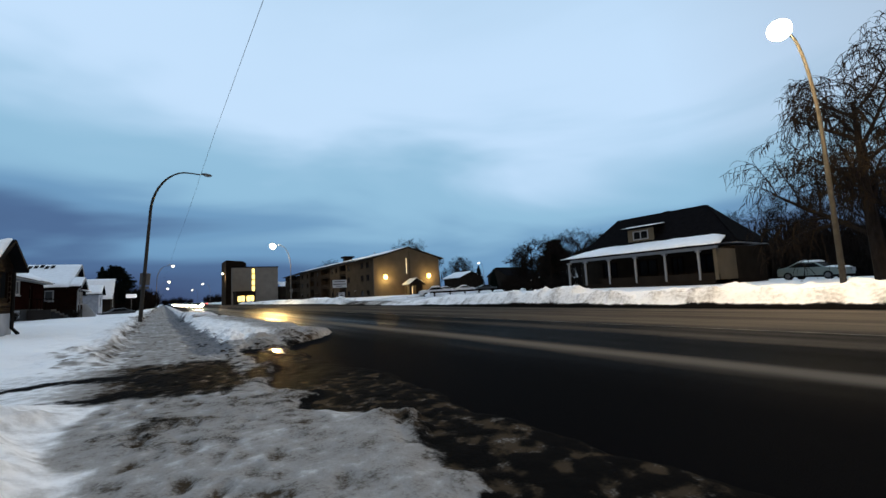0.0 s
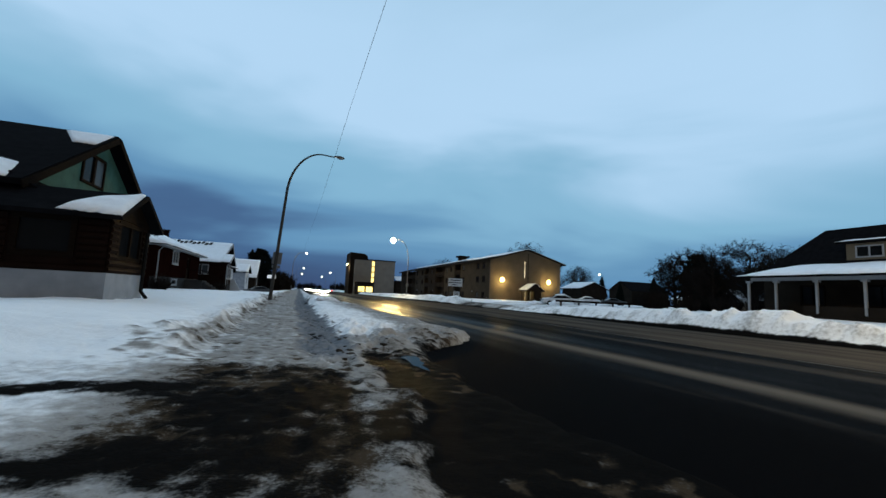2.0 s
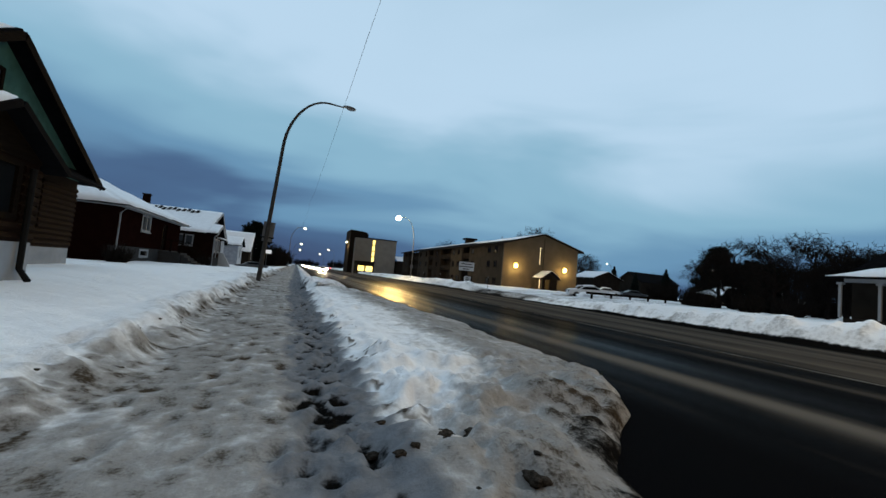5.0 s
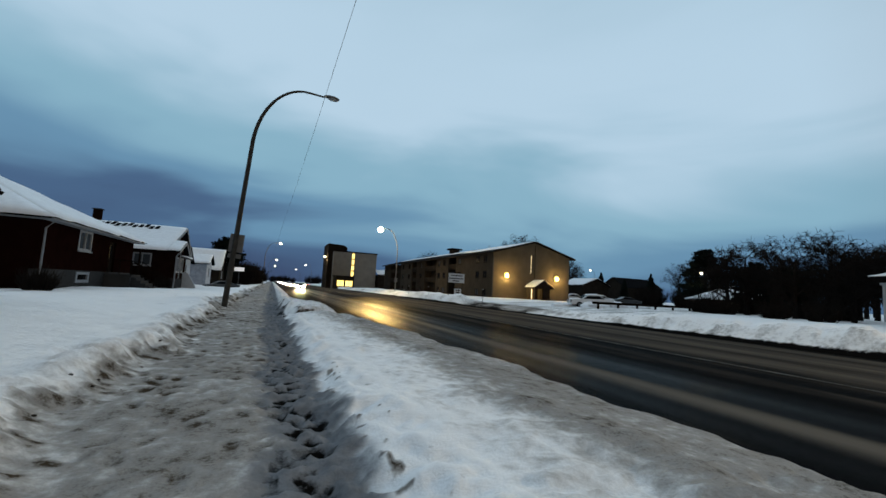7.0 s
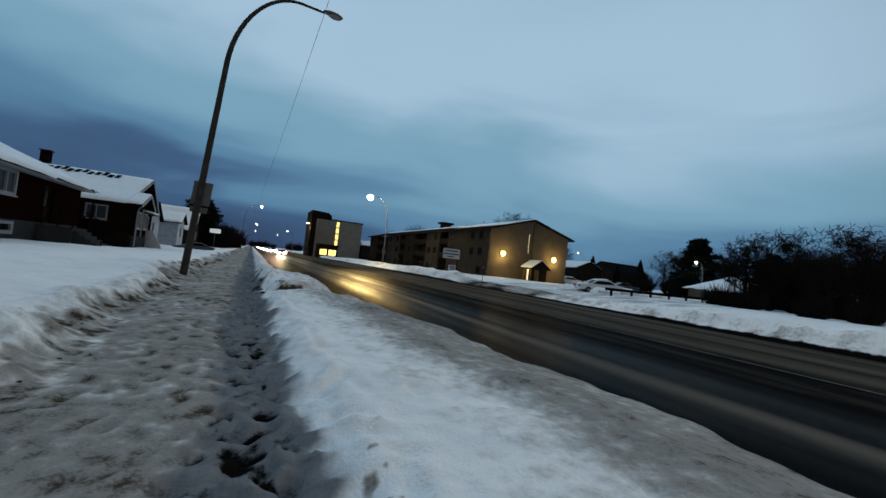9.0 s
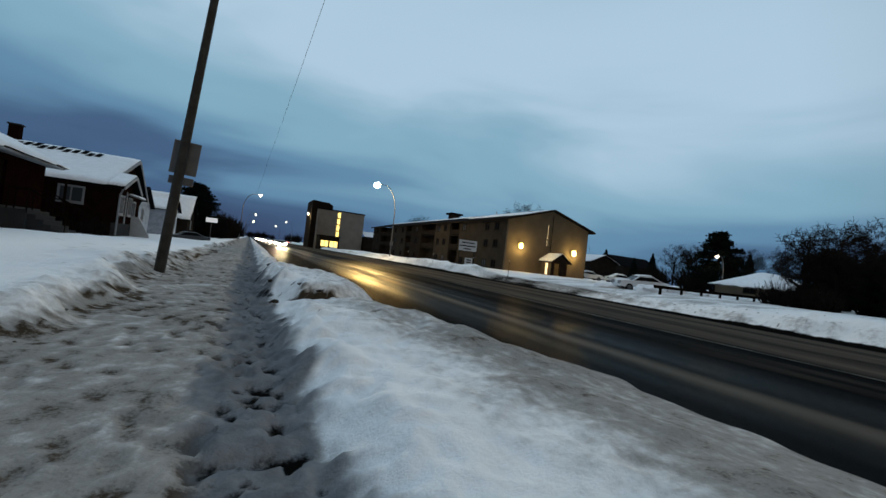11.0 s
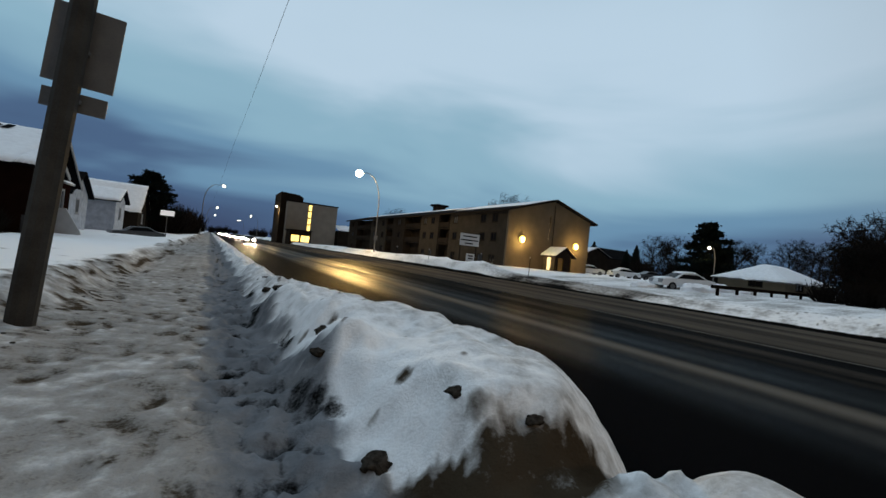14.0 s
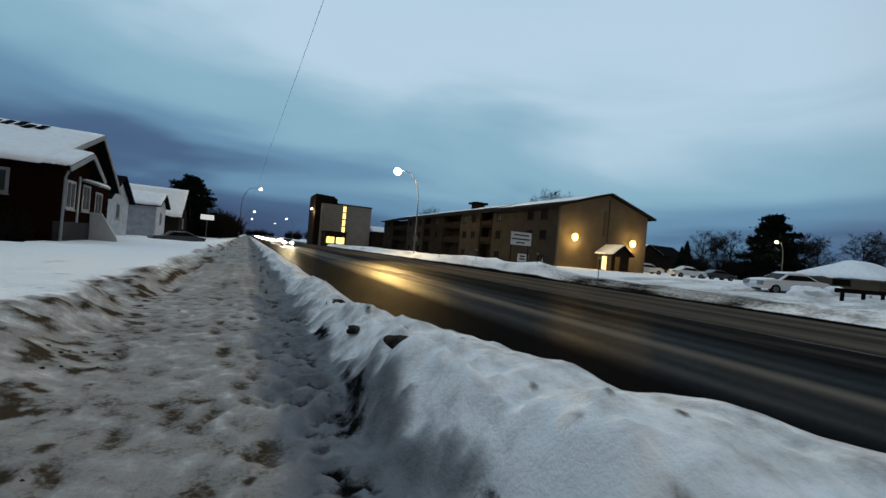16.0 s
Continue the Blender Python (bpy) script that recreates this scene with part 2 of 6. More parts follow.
GREEN = lap_siding("green_siding", (0.050, 0.120, 0.105), 0.2)
FOUND = material("white_painted_block", (0.26, 0.285, 0.32), 0.85, 1.5, 0.2, 0.2)
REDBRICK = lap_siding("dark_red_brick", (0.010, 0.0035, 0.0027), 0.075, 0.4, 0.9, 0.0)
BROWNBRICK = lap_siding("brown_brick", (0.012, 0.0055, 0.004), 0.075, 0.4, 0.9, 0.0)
WHITESIDE = lap_siding("white_siding", (0.36, 0.40, 0.46), 0.12)
TRIM = material("white_trim", (0.24, 0.255, 0.275), 0.6, 3, 0.1, 0.0)
SIGNWHITE = material("white_sign_paint", (0.46, 0.48, 0.50), 0.6, 3, 0.08, 0.0)
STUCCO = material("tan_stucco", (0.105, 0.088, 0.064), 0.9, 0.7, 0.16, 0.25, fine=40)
# the tan stucco again, darkened for walls out of the lamplight
STUCCO_SHADED = material("shaded_tan_stucco", (0.034, 0.029, 0.023), 0.9, 0.8, 0.2, 0.2, fine=40)
# brown trim and walls; also colours in the shade of recesses and fronts
STUCCO_DARK = material("brown_and_shaded_stucco", (0.018, 0.0145, 0.0115), 0.9, 0.8, 0.25, 0.2, fine=40)
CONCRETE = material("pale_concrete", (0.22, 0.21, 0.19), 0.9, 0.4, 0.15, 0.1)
HOUSEBASE = material("grey_house_base", (0.040, 0.040, 0.041), 0.9, 0.8, 0.2, 0.15)
# white board with a glow of its own, added to brighten it
BOARD_GLOW = glow("glowing_white_board", (0.85, 0.92, 1.0), 0.5)
PANE = glass("dark_window_glass", (0.006, 0.007, 0.008))
PANE_DUSTY = material("dusty_window_glass", (0.007, 0.008, 0.009), 0.9, 2.0, 0.3, 0.0, spec=0.0)
PANE_BLUE = glass("curtained_window_glass", (0.05, 0.06, 0.07))
LIT = glow("lit_window", (1.0, 0.78, 0.42), 1.6)
LIT_YELLOW = glow("lit_yellow_window", (1.0, 0.72, 0.16), 2.2)
BARK = material("dark_bark", (0.014, 0.0115, 0.010), 0.95, 6, 0.4, 0.6, stretch=(1, 1, 0.3))
NEEDLES = material("dark_conifer_needles", (0.008, 0.012, 0.010), 0.95, 3, 0.5, 0.3)
RUBBER = material("black_rubber", (0.012, 0.012, 0.012), 0.8, 10, 0.2, 0.1)
BULB = glow("sodium_lens", (1.0, 0.80, 0.42), 150.0)
WALLBULB = glow("yellow_wall_lens", (1.0, 0.76, 0.13), 4.5)
HEAD = glow("headlight_lens", (1.0, 0.86, 0.60), 300.0)
TAIL = glow("tail_light_lens", (1.0, 0.06, 0.03), 6.0)
FARBULB = glow("far_lamp_lens", (1.0, 0.80, 0.50), 25.0)


# ---- builders ----
def part(name, bm, mat, parent=None, label=""):
    me = bpy.data.meshes.new(name)
    bmesh.ops.recalc_face_normals(bm, faces=bm.faces)
    bm.to_mesh(me)
    bm.free()
    me.materials.append(mat)
    ob = new(name, me)
    ob.parent = parent
    if label:
        ob["label"] = label
    return ob


def thing(name, label, category, group="", kind="", at=(0, 0, 0)):
    e = new(name)
    e.empty_display_size = 0.2
    e.location = at
    return tagged(e, label, category, group, kind)


def add_box(bm, x0, y0, z0, x1, y1, z1):
    vs = [bm.verts.new(p) for p in ((x0, y0, z0), (x1, y0, z0), (x1, y1, z0), (x0, y1, z0), (x0, y0, z1), (x1, y0, z1), (x1, y1, z1), (x0, y1, z1))]
    for f in ((3, 2, 1, 0), (4, 5, 6, 7), (0, 1, 5, 4), (1, 2, 6, 5), (2, 3, 7, 6), (3, 0, 4, 7)):
        bm.faces.new([vs[i] for i in f])


def box(x0, y0, z0, x1, y1, z1, bevel=0.0):
    bm = bmesh.new()
    add_box(bm, min(x0, x1), min(y0, y1), min(z0, z1), max(x0, x1), max(y0, y1), max(z0, z1))
    if bevel:
        bmesh.ops.bevel(bm, geom=bm.edges[:], offset=bevel, segments=2, affect="EDGES", profile=0.6)
    return bm


def add_tube(bm, pts, radii, sides=8, caps=True):
    pts = [Vector(p) for p in pts]
    rings = []
    for i, p in enumerate(pts):
        d = (pts[min(i + 1, len(pts) - 1)] - pts[max(i - 1, 0)]).normalized()
        u = d.orthogonal().normalized() if abs(d.z) < 0.99 else Vector((1, 0, 0))
        u = (u - d * u.dot(d)).normalized()
        v = d.cross(u)
        rings.append([bm.verts.new(p + (u * math.cos(a) + v * math.sin(a)) * radii[i]) for a in (2 * math.pi * k / sides for k in range(sides))])
    for a, b in zip(rings, rings[1:]):
        # match the nearest start vertex, so that rings don't twist
        k0 = min(range(sides), key=lambda k: (b[k].co - a[0].co).length)
        for k in range(sides):
            bm.faces.new((a[k], a[(k + 1) % sides], b[(k0 + k + 1) % sides], b[(k0 + k) % sides]))
    if caps:
        bm.faces.new(rings[0][::-1])
        bm.faces.new(rings[-1])


def tube(pts, radii, sides=8):
    bm = bmesh.new()
    if not hasattr(radii, "__len__"):
        radii = [radii] * len(pts)
    add_tube(bm, pts, radii, sides)
    return bm


def slab(corners, thick):
    """A plate on four or three corners, thickened upwards along its normal."""
    bm = bmesh.new()
    c = [Vector(p) for p in corners]
    n = (c[1] - c[0]).cross(c[-1] - c[0]).normalized()
    n = n if n.z >= 0 else -n
    lo = [bm.verts.new(p) for p in c]
    hi = [bm.verts.new(p + n * thick) for p in c]
    bm.faces.new(lo[::-1])
    bm.faces.new(hi)
    k = len(c)
    for i in range(k):
        bm.faces.new((lo[i], lo[(i + 1) % k], hi[(i + 1) % k], hi[i]))
    return bm


def snow_cover(a, b, c, d, thick, seed=0, lift=0.0, ragged=0.12, nu=26, nv=10):
    """A snow blanket on the slope a-b (eave) to d-c (ridge), thick in the middle, soft and ragged at the edges."""
    a, b, c, d = (Vector(p) for p in (a, b, c, d))
    n = (b - a).cross(d - a).normalized()
    n = n if n.z >= 0 else -n
    bm = bmesh.new()
    grid = []
    for j in range(nv + 1):
        row = []
        for i in range(nu + 1):
            u, v = i / nu, j / nv
            v2 = v if j else -ragged * 0.3 + ragged * 0.5 * noise.noise(Vector((u * 9, seed, 0)))
            p = (a.lerp(b, u)).lerp(d.lerp(c, u), v2)
            e = min(1, min(u, 1 - u) * 14 + 0.15, v * 6 + 0.35, (1 - v) * 8 + 0.3)
            h = thick * e * (1 + 0.45 * noise.noise(Vector((p.x * 0.9 + seed, p.y * 0.9, p.z)))) + lift
            row.append(bm.verts.new(p + n * h))
        grid.append(row)
    low = [[bm.verts.new(v.co - n * (v.co - a).dot(n) + n * lift * 0.5) for v in row] for row in grid]
    for j in range(nv):
        for i in range(nu):
            bm.faces.new((grid[j][i], grid[j][i + 1], grid[j + 1][i + 1], grid[j + 1][i]))
    for j in (0, nv):
        for i in range(nu):
            bm.faces.new((grid[j][i], grid[j][i + 1], low[j][i + 1], low[j][i]))
    for i in (0, nu):
        for j in range(nv):
            bm.faces.new((grid[j][i], grid[j + 1][i], low[j + 1][i], low[j][i]))
    bmesh.ops.delete(bm, geom=[v for v in bm.verts if not v.link_faces], context="VERTS")
    for f in bm.faces:
        f.smooth = True
    return bm


def wall(axis, at, u0, u1, z0, z1, thick, holes=()):
    """An upright wall in the plane axis = at, from u0 to u1, with openings (u0, u1, z0, z1) cut through. thick runs from at to at + thick."""
    bm = bmesh.new()

    def put(a, b, lo, hi):
        if b - a < 1e-4 or hi - lo < 1e-4:
            return
        if axis == "x":
            add_box(bm, min(at, at + thick), a, lo, max(at, at + thick), b, hi)
        else:
            add_box(bm, a, min(at, at + thick), lo, b, max(at, at + thick), hi)

    cols = sorted({u0, u1, *(h[0] for h in holes), *(h[1] for h in holes)})
    rows = sorted({z0, z1, *(h[2] for h in holes), *(h[3] for h in holes)})
    for a, b in zip(cols, cols[1:]):
        for lo, hi in zip(rows, rows[1:]):
            u, v = (a + b) / 2, (lo + hi) / 2
            if not any(h[0] < u < h[1] and h[2] < v < h[3] for h in holes):
                put(a, b, lo, hi)
    bmesh.ops.remove_doubles(bm, verts=bm.verts[:], dist=1e-4)
    return bm


def window(parent, axis, at, hole, inward, pane=None, frame_mat=None, bars=1, sill=True):
    """A window in an opening: a frame proud of the wall, a pane set back, a sill. inward: +1 or -1 along the axis, into the house."""
    u0, u1, z0, z1 = hole
    w = 0.07
    w_ob = part("window", wall(axis, at - inward * 0.03, u0 - 0.06, u1 + 0.06, z0 - 0.06, z1 + 0.06, inward * 0.12,
                               [(u0 + w + (u1 - u0 - w) * k / (bars + 1), u0 + (u1 - u0 - w) * (k + 1) / (bars + 1), z0 + w, z1 - w) for k in range(bars + 1)]),
                frame_mat or TRIM, parent)
    part("pane", wall(axis, at + inward * 0.06, u0 + 0.01, u1 - 0.01, z0 + 0.01, z1 - 0.01, inward * 0.02), pane or PANE, w_ob)
    if sill:
        part("sill", wall(axis, at - inward * 0.10, u0 - 0.1, u1 + 0.1, z0 - 0.13, z0 - 0.065, inward * 0.12), frame_mat or TRIM, w_ob)
    return w_ob


def gable_roof(parent, x0, x1, y0, y1, ze, zr, axis, over, mat, snow=None, thick=0.16, seed=0, cover=0.16, name="roof"):
    """Two slopes with the ridge along the axis; over: the overhang at eaves and gables. Snow lies on the slopes given: a list of (side, from, to)."""
    if axis == "x":
        half, mid = (y1 - y0) / 2, (y0 + y1) / 2
        k = (zr - ze) / half
        e = ze - k * over
        sl = {-1: [(x0 - over, y0 - over, e), (x1 + over, y0 - over, e), (x1 + over, mid, zr), (x0 - over, mid, zr)],
              1: [(x0 - over, y1 + over, e), (x1 + over, y1 + over, e), (x1 + over, mid, zr), (x0 - over, mid, zr)]}
    else:
        half, mid = (x1 - x0) / 2, (x0 + x1) / 2
        k = (zr - ze) / half
        e = ze - k * over
        sl = {-1: [(x0 - over, y0 - over, e), (x0 - over, y1 + over, e), (mid, y1 + over, zr), (mid, y0 - over, zr)],
              1: [(x1 + over, y0 - over, e), (x1 + over, y1 + over, e), (mid, y1 + over, zr), (mid, y0 - over, zr)]}
    out = []
    for s, c in sl.items():
        r = part(name, slab(c, thick), mat, parent)
        out.append(r)
        for side, u0, u1, v0, v1 in snow or ():
            if side != s:
                continue
            A, B, C, D = (Vector(p) + Vector((0, 0, thick * 1.1)) for p in c)
            pt = lambda u, v: (A.lerp(B, u)).lerp(D.lerp(C, u), v)  # noqa: E731
            part("snow_layer", snow_cover(pt(u0, v0), pt(u1, v0), pt(u1, v1), pt(u0, v1), cover, seed + s), SNOW, r, "bluish white snow on the roof")
    return out


def gable_wall(axis, at, a0, a1, z0, ze, zr, thick):
    """A wall with a pointed top, in the plane axis = at."""
    bm = bmesh.new()
    m = (a0 + a1) / 2
    prof = [(a0, z0), (a1, z0), (a1, ze), (m, zr), (a0, ze)]
    P = (lambda a, z, t: (at + t, a, z)) if axis == "x" else (lambda a, z, t: (a, at + t, z))
    f = [bm.verts.new(P(a, z, 0)) for a, z in prof]
    g = [bm.verts.new(P(a, z, thick)) for a, z in prof]
    bm.faces.new(f)
    bm.faces.new(g[::-1])
    for i in range(5):
        bm.faces.new((f[i], f[(i + 1) % 5], g[(i + 1) % 5], g[i]))
    return bm


def hip_roof(parent, x0, x1, y0, y1, ze, zr, over, mat, seed=0, cover=0.17, snow=True, thick=0.15):
    k_half = min(x1 - x0, y1 - y0) / 2
    k = (zr - ze) / k_half
    X0, X1, Y0, Y1, e = x0 - over, x1 + over, y0 - over, y1 + over, ze - k * over
    if x1 - x0 >= y1 - y0:
        m = (y0 + y1) / 2
        r0, r1 = (X0 + k_half + over, m, zr), (X1 - k_half - over, m, zr)
        faces = [[(X0, Y0, e), (X1, Y0, e), r1, r0], [(X0, Y1, e), (X1, Y1, e), r1, r0], [(X0, Y0, e), (X0, Y1, e), r0], [(X1, Y0, e), (X1, Y1, e), r1]]
    else:
        m = (x0 + x1) / 2
        r0, r1 = (m, Y0 + k_half + over, zr), (m, Y1 - k_half - over, zr)
        faces = [[(X0, Y0, e), (X0, Y1, e), r1, r0], [(X1, Y0, e), (X1, Y1, e), r1, r0], [(X0, Y0, e), (X1, Y0, e), r0], [(X0, Y1, e), (X1, Y1, e), r1]]
    for n, c in enumerate(faces):
        r = part("roof", slab(c, thick), mat, parent)
        if snow:
            q = [Vector(p) + Vector((0, 0, thick * 1.1)) for p in (c if len(c) == 4 else (*c, c[2]))]
            part("snow_layer", snow_cover(*q, cover, seed + n), SNOW, r, "bluish white snow on the roof")
    # closed soffit under the overhang
    part("soffit", box(X0 + 0.05, Y0 + 0.05, e - 0.05, X1 - 0.05, Y1 - 0.05, e - 0.002), TRIM, parent)


# ---- ground ----
def smooth(a, b, t):
    t = np.clip((t - a) / (b - a), 0, 1)
    return t * t * (3 - 2 * t)


def wavy(x, y, seed, n=7, lo=0.3, hi=3.0):
    """Cheap smooth noise: sums of sines, about -1 to 1."""
    rng = np.random.RandomState(seed)
    out = 0
    for k in range(n):
        f = lo * (hi / lo) ** (k / max(1, n - 1))
        a = rng.rand() * 6.283
        out = out + np.sin(f * (x * math.cos(a) + y * math.sin(a)) * 2 + rng.rand() * 6.283 + 1.3 * np.sin(f * 0.7 * (y * math.cos(a) - x * math.sin(a)) + rng.rand() * 6.283))
    return out / n * 1.6


def lattice(x, y, seed):
    """Smooth value noise on a unit grid, -1 to 1."""
    tab = np.random.RandomState(seed).rand(256, 256) * 2 - 1
    i, j = np.floor(x).astype(int), np.floor(y).astype(int)
    u, v = x - i, y - j
    u, v = u * u * (3 - 2 * u), v * v * (3 - 2 * v)
    g = lambda a, c: tab[a % 256, c % 256]  # noqa: E731
    return (g(i, j) * (1 - u) + g(i + 1, j) * u) * (1 - v) + (g(i, j + 1) * (1 - u) + g(i + 1, j + 1) * u) * v


def rough(x, y, seed, size, octaves=3):
    """Layers of value noise: size is the largest lump, in metres."""
    out, amp = 0, 1.0
    for k in range(octaves):
        a = 0.6 + 1.9 * k
        xx, yy = x * math.cos(a) - y * math.sin(a), x * math.sin(a) + y * math.cos(a)
        out = out + amp * lattice(xx / size + 17.3 * k, yy / size + 5.1 * k, seed + k)
        size, amp = size * 0.5, amp * 0.55
    return out * 1.1


ROAD_Z = -0.45
KERB_X = 21.9


def edge_x(y):
    """Where the near snow ends and the road begins."""
    return 2.75 + 2.65 * smooth(12.4, 16.2, y) + 0.16 * np.sin(y * 0.35) + 0.14 * np.sin(y * 1.1 + 1) + 0.06 * np.sin(y * 3.1) + 0.04 * np.sin(y * 7.3) - 1.75 * smooth(28.6, 33.6, y) - 1.25 * smooth(36, 41, y) - 0.7 * np.exp(-((y - 33.5) / 0.55) ** 2)


def bank_height(y):
    return 0.02 + 0.16 * smooth(11.5, 15, y) + 0.04 * smooth(18, 26, y) + 0.36 * smooth(28, 35, y) - 0.14 * smooth(37, 42, y) - 0.10 * smooth(48, 60, y)


def drive(y):
    """The driveway's band across the pavement."""
    return smooth(5.6, 7.0, y) * (1 - smooth(10.0, 11.6, y))


def sway(y):
    """The pavement's gentle bend."""
    return -0.0185 * (np.clip(y, 8, 38) - 16)


PRINTS = [(random.Random(k).uniform(-1.4, 0.75), random.Random(k + 5000).uniform(-1, 46), random.Random(k + 900).uniform(-0.6, 0.6)) for k in range(620)]
PRINTS += [(random.Random(k + 300).uniform(0.0, 0.8), random.Random(k + 3000).uniform(11, 46), random.Random(k + 600).uniform(-0.9, 0.9)) for k in range(330)]
PRINTS += [(random.Random(k + 20).uniform(-3.5, -1.9), random.Random(k + 7000).uniform(9, 22), random.Random(k + 40).uniform(-3, 3)) for k in range(90)]
PRINTS += [(random.Random(k + 60).uniform(1.3, 3.6), random.Random(k + 8000).uniform(13, 31), random.Random(k + 80).uniform(-3, 3)) for k in range(150)]


def footprints(x, y):
    """Trodden dents in the pavement's packed snow."""
    d = np.zeros_like(x)
    if x.ndim < 2:
        return d
    rows = y[:, 0]
    for px, py, a in PRINTS:
        j0, j1 = np.searchsorted(rows, (py - 0.4, py + 0.4))
        if j1 <= j0:
            continue
        dx, dy = x[j0:j1] - px, y[j0:j1] - py
        u, v = dx * math.cos(a) - dy * math.sin(a), dx * math.sin(a) + dy * math.cos(a)
        r = (u / 0.075) ** 2 + (v / 0.16) ** 2
        d[j0:j1] += 0.018 * np.exp(-r ** 2) - 0.005 * np.exp(-(r - 2.2) ** 2)
    return d


def ground_fields(x, y):
    x = x - sway(y) * (1 - smooth(8, 14, x))
    lump = rough(x, y, 3, 0.75, 3)
    small = rough(x, y, 55, 0.17, 2)
    big = rough(x, y, 8, 6.0, 3)
    dv = drive(y + 0.5 * np.sin(x * 0.8) + 0.25 * lump)
    lawn = 0.08 + 0.22 * smooth(2.3, 6.5, -x) + 0.06 * big + 0.025 * lump + 0.012 * small * smooth(-14, -4, x)
    lawn = lawn - 0.36 * smooth(48, 62, y) * smooth(2.5, 6.0, -x)
    yd = y + 0.5 * np.sin(x * 0.8) + 0.25 * lump
    dvz = smooth(4.8, 7.4, yd) * (1 - smooth(9.8, 14.0, yd))
    lawn = lawn * (1 - dvz) + dvz * (-0.22 + 0.02 * lump + 0.03 * np.clip(-x - 3, 0, 12))
    le = -1.66 + 0.14 * np.sin(y * 0.8) + 0.1 * np.sin(y * 2.1) + 0.12 * lump
    z = lawn + (-0.25 - lawn) * smooth(le - 0.85, le + 0.15, x)
    z = z + 0.27 * np.exp(-((x + 2.6) / 1.1) ** 2 - ((y - 38.5) / 4.5) ** 2)
    ridge = np.exp(-((x - (le - 0.55)) / 0.3) ** 2) * (1 - dvz) * (1 - 0.65 * smooth(35, 39, y))
    z = z + ridge * (0.05 + 0.07 * lump + 0.04 * small)
    walk_m = smooth(le - 0.1, le + 0.3, x) * (1 - smooth(0.75, 1.0, x))
    z = z + walk_m * (0.007 * lump + 0.009 * small)
    wob = 0.13 * rough(x, y, 44, 0.8, 3)
    crumb = rough(x, y, 66, 0.11, 2)
    trench = smooth(-0.16 + wob, 0.36 + wob, x) * (1 - smooth(0.6, 0.95, x)) * smooth(9, 13, y)
    z = z - trench * (0.045 - 0.044 * small - 0.016 * lump - 0.022 * crumb)
    z = z - footprints(x, y)
    ex = edge_x(y)
    h = bank_height(y)
    rise = 0.76 + 0.12 * rough(x, y, 91, 1.3, 2) + 0.07 * np.sin(y * 1.7) * smooth(30, 34, y)
    bank = smooth(rise, rise + 0.62, x) * (1 - smooth(ex - 2.3 + 1.2 * smooth(27, 32, y), ex - 0.2, x))
    z = z + bank * h * (1 + 0.16 * big + 0.10 * lump) + bank * smooth(11, 14, y) * (0.012 * small + 0.02 * lump)
    z = z + smooth(0.7, 0.9, x) * (1 - smooth(1.3, 1.8, x)) * smooth(11, 14, y) * (1 + 0.4 * smooth(26, 31, y)) * (0.03 * small + 0.034 * lump)
    hollow = 0.75 * np.exp(-(((x - 1.05) / 0.28) ** 2 + ((y - 33.7 + 0.1 * small) / 0.26) ** 2)) + 0.95 * np.exp(-(((x - 1.85) / 0.62) ** 4 + ((y - 33.32 + 0.1 * lump + 0.1 * small) / 0.38) ** 2))
    pits = sum(np.exp(-(((x - a) / 0.10) ** 2 + ((y - b) / 0.09) ** 2)) for a, b in ((1.05, 36.75), (1.35, 36.65), (1.85, 35.74), (1.38, 34.7), (1.47, 31.4), (2.3, 31.27), (0.55, 30.15)))
    z = z - 0.06 * pits * (1 + 0.4 * small)
    z = z - 0.34 * hollow * (1 + 0.3 * small) - 0.13 * bank * np.exp(-((y - 32.5) / 0.8) ** 2)
    gutter = 0.85 + 0.35 * smooth(2, 3.2, y) - 0.5 * smooth(4, 5, y) + 0.30 * smooth(7.3, 9.5, y) + 0.2 * lump
    late = 1.6 * smooth(2.0, 3.0, x)
    soaked = smooth(gutter - 0.1, gutter + 0.35, x) * (1 - smooth(11 + late, 14.5 + late, y))
    spill = smooth(0.9, 1.4, x) * (1 - smooth(ex - 0.2, ex + 0.15, x))
    z = z + spill * (1 - smooth(15, 19, y)) * (0.08 * lump + 0.055 * small) * (1 - 0.8 * soaked)
    z = z - 0.10 * soaked
    z = z + (-0.62 - z) * smooth(ex - 0.5, ex + 0.12, x)
    # far side
    far = 0.05 + 0.45 * smooth(24, 36, x) + 0.04 * big
    fb = smooth(KERB_X - 0.1, KERB_X + 1.1, x) * (1 - smooth(KERB_X + 1.7, KERB_X + 3.4, x))
    lot = smooth(35, 42, y) * (1 - smooth(60, 65, y))
    hb = (0.44 + 0.11 * rough(x, y, 31, 2.2, 3) + 0.10 * big + 0.09 * lump + 0.015 * small) * (1 - 0.8 * lot) * (1 + 0.5 * (1 - smooth(25, 35, y)) + 0.6 * smooth(61, 67, y) * (1 - smooth(85, 120, y)))
    zf = -0.42 + (far + 0.42) * smooth(KERB_X + 0.1, KERB_X + 2.2, x) + fb * hb
    z = z + (zf - z) * smooth(KERB_X - 0.12, KERB_X + 0.1, x)
    # dirt and wet slush, darker pits and dents; wet also shades the bank's foot
    dirt = 0.02 + 0.05 * lump * smooth(-9, -4, x) + 0 * x
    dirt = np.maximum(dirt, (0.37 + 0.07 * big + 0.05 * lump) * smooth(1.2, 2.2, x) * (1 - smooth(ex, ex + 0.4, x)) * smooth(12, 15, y))
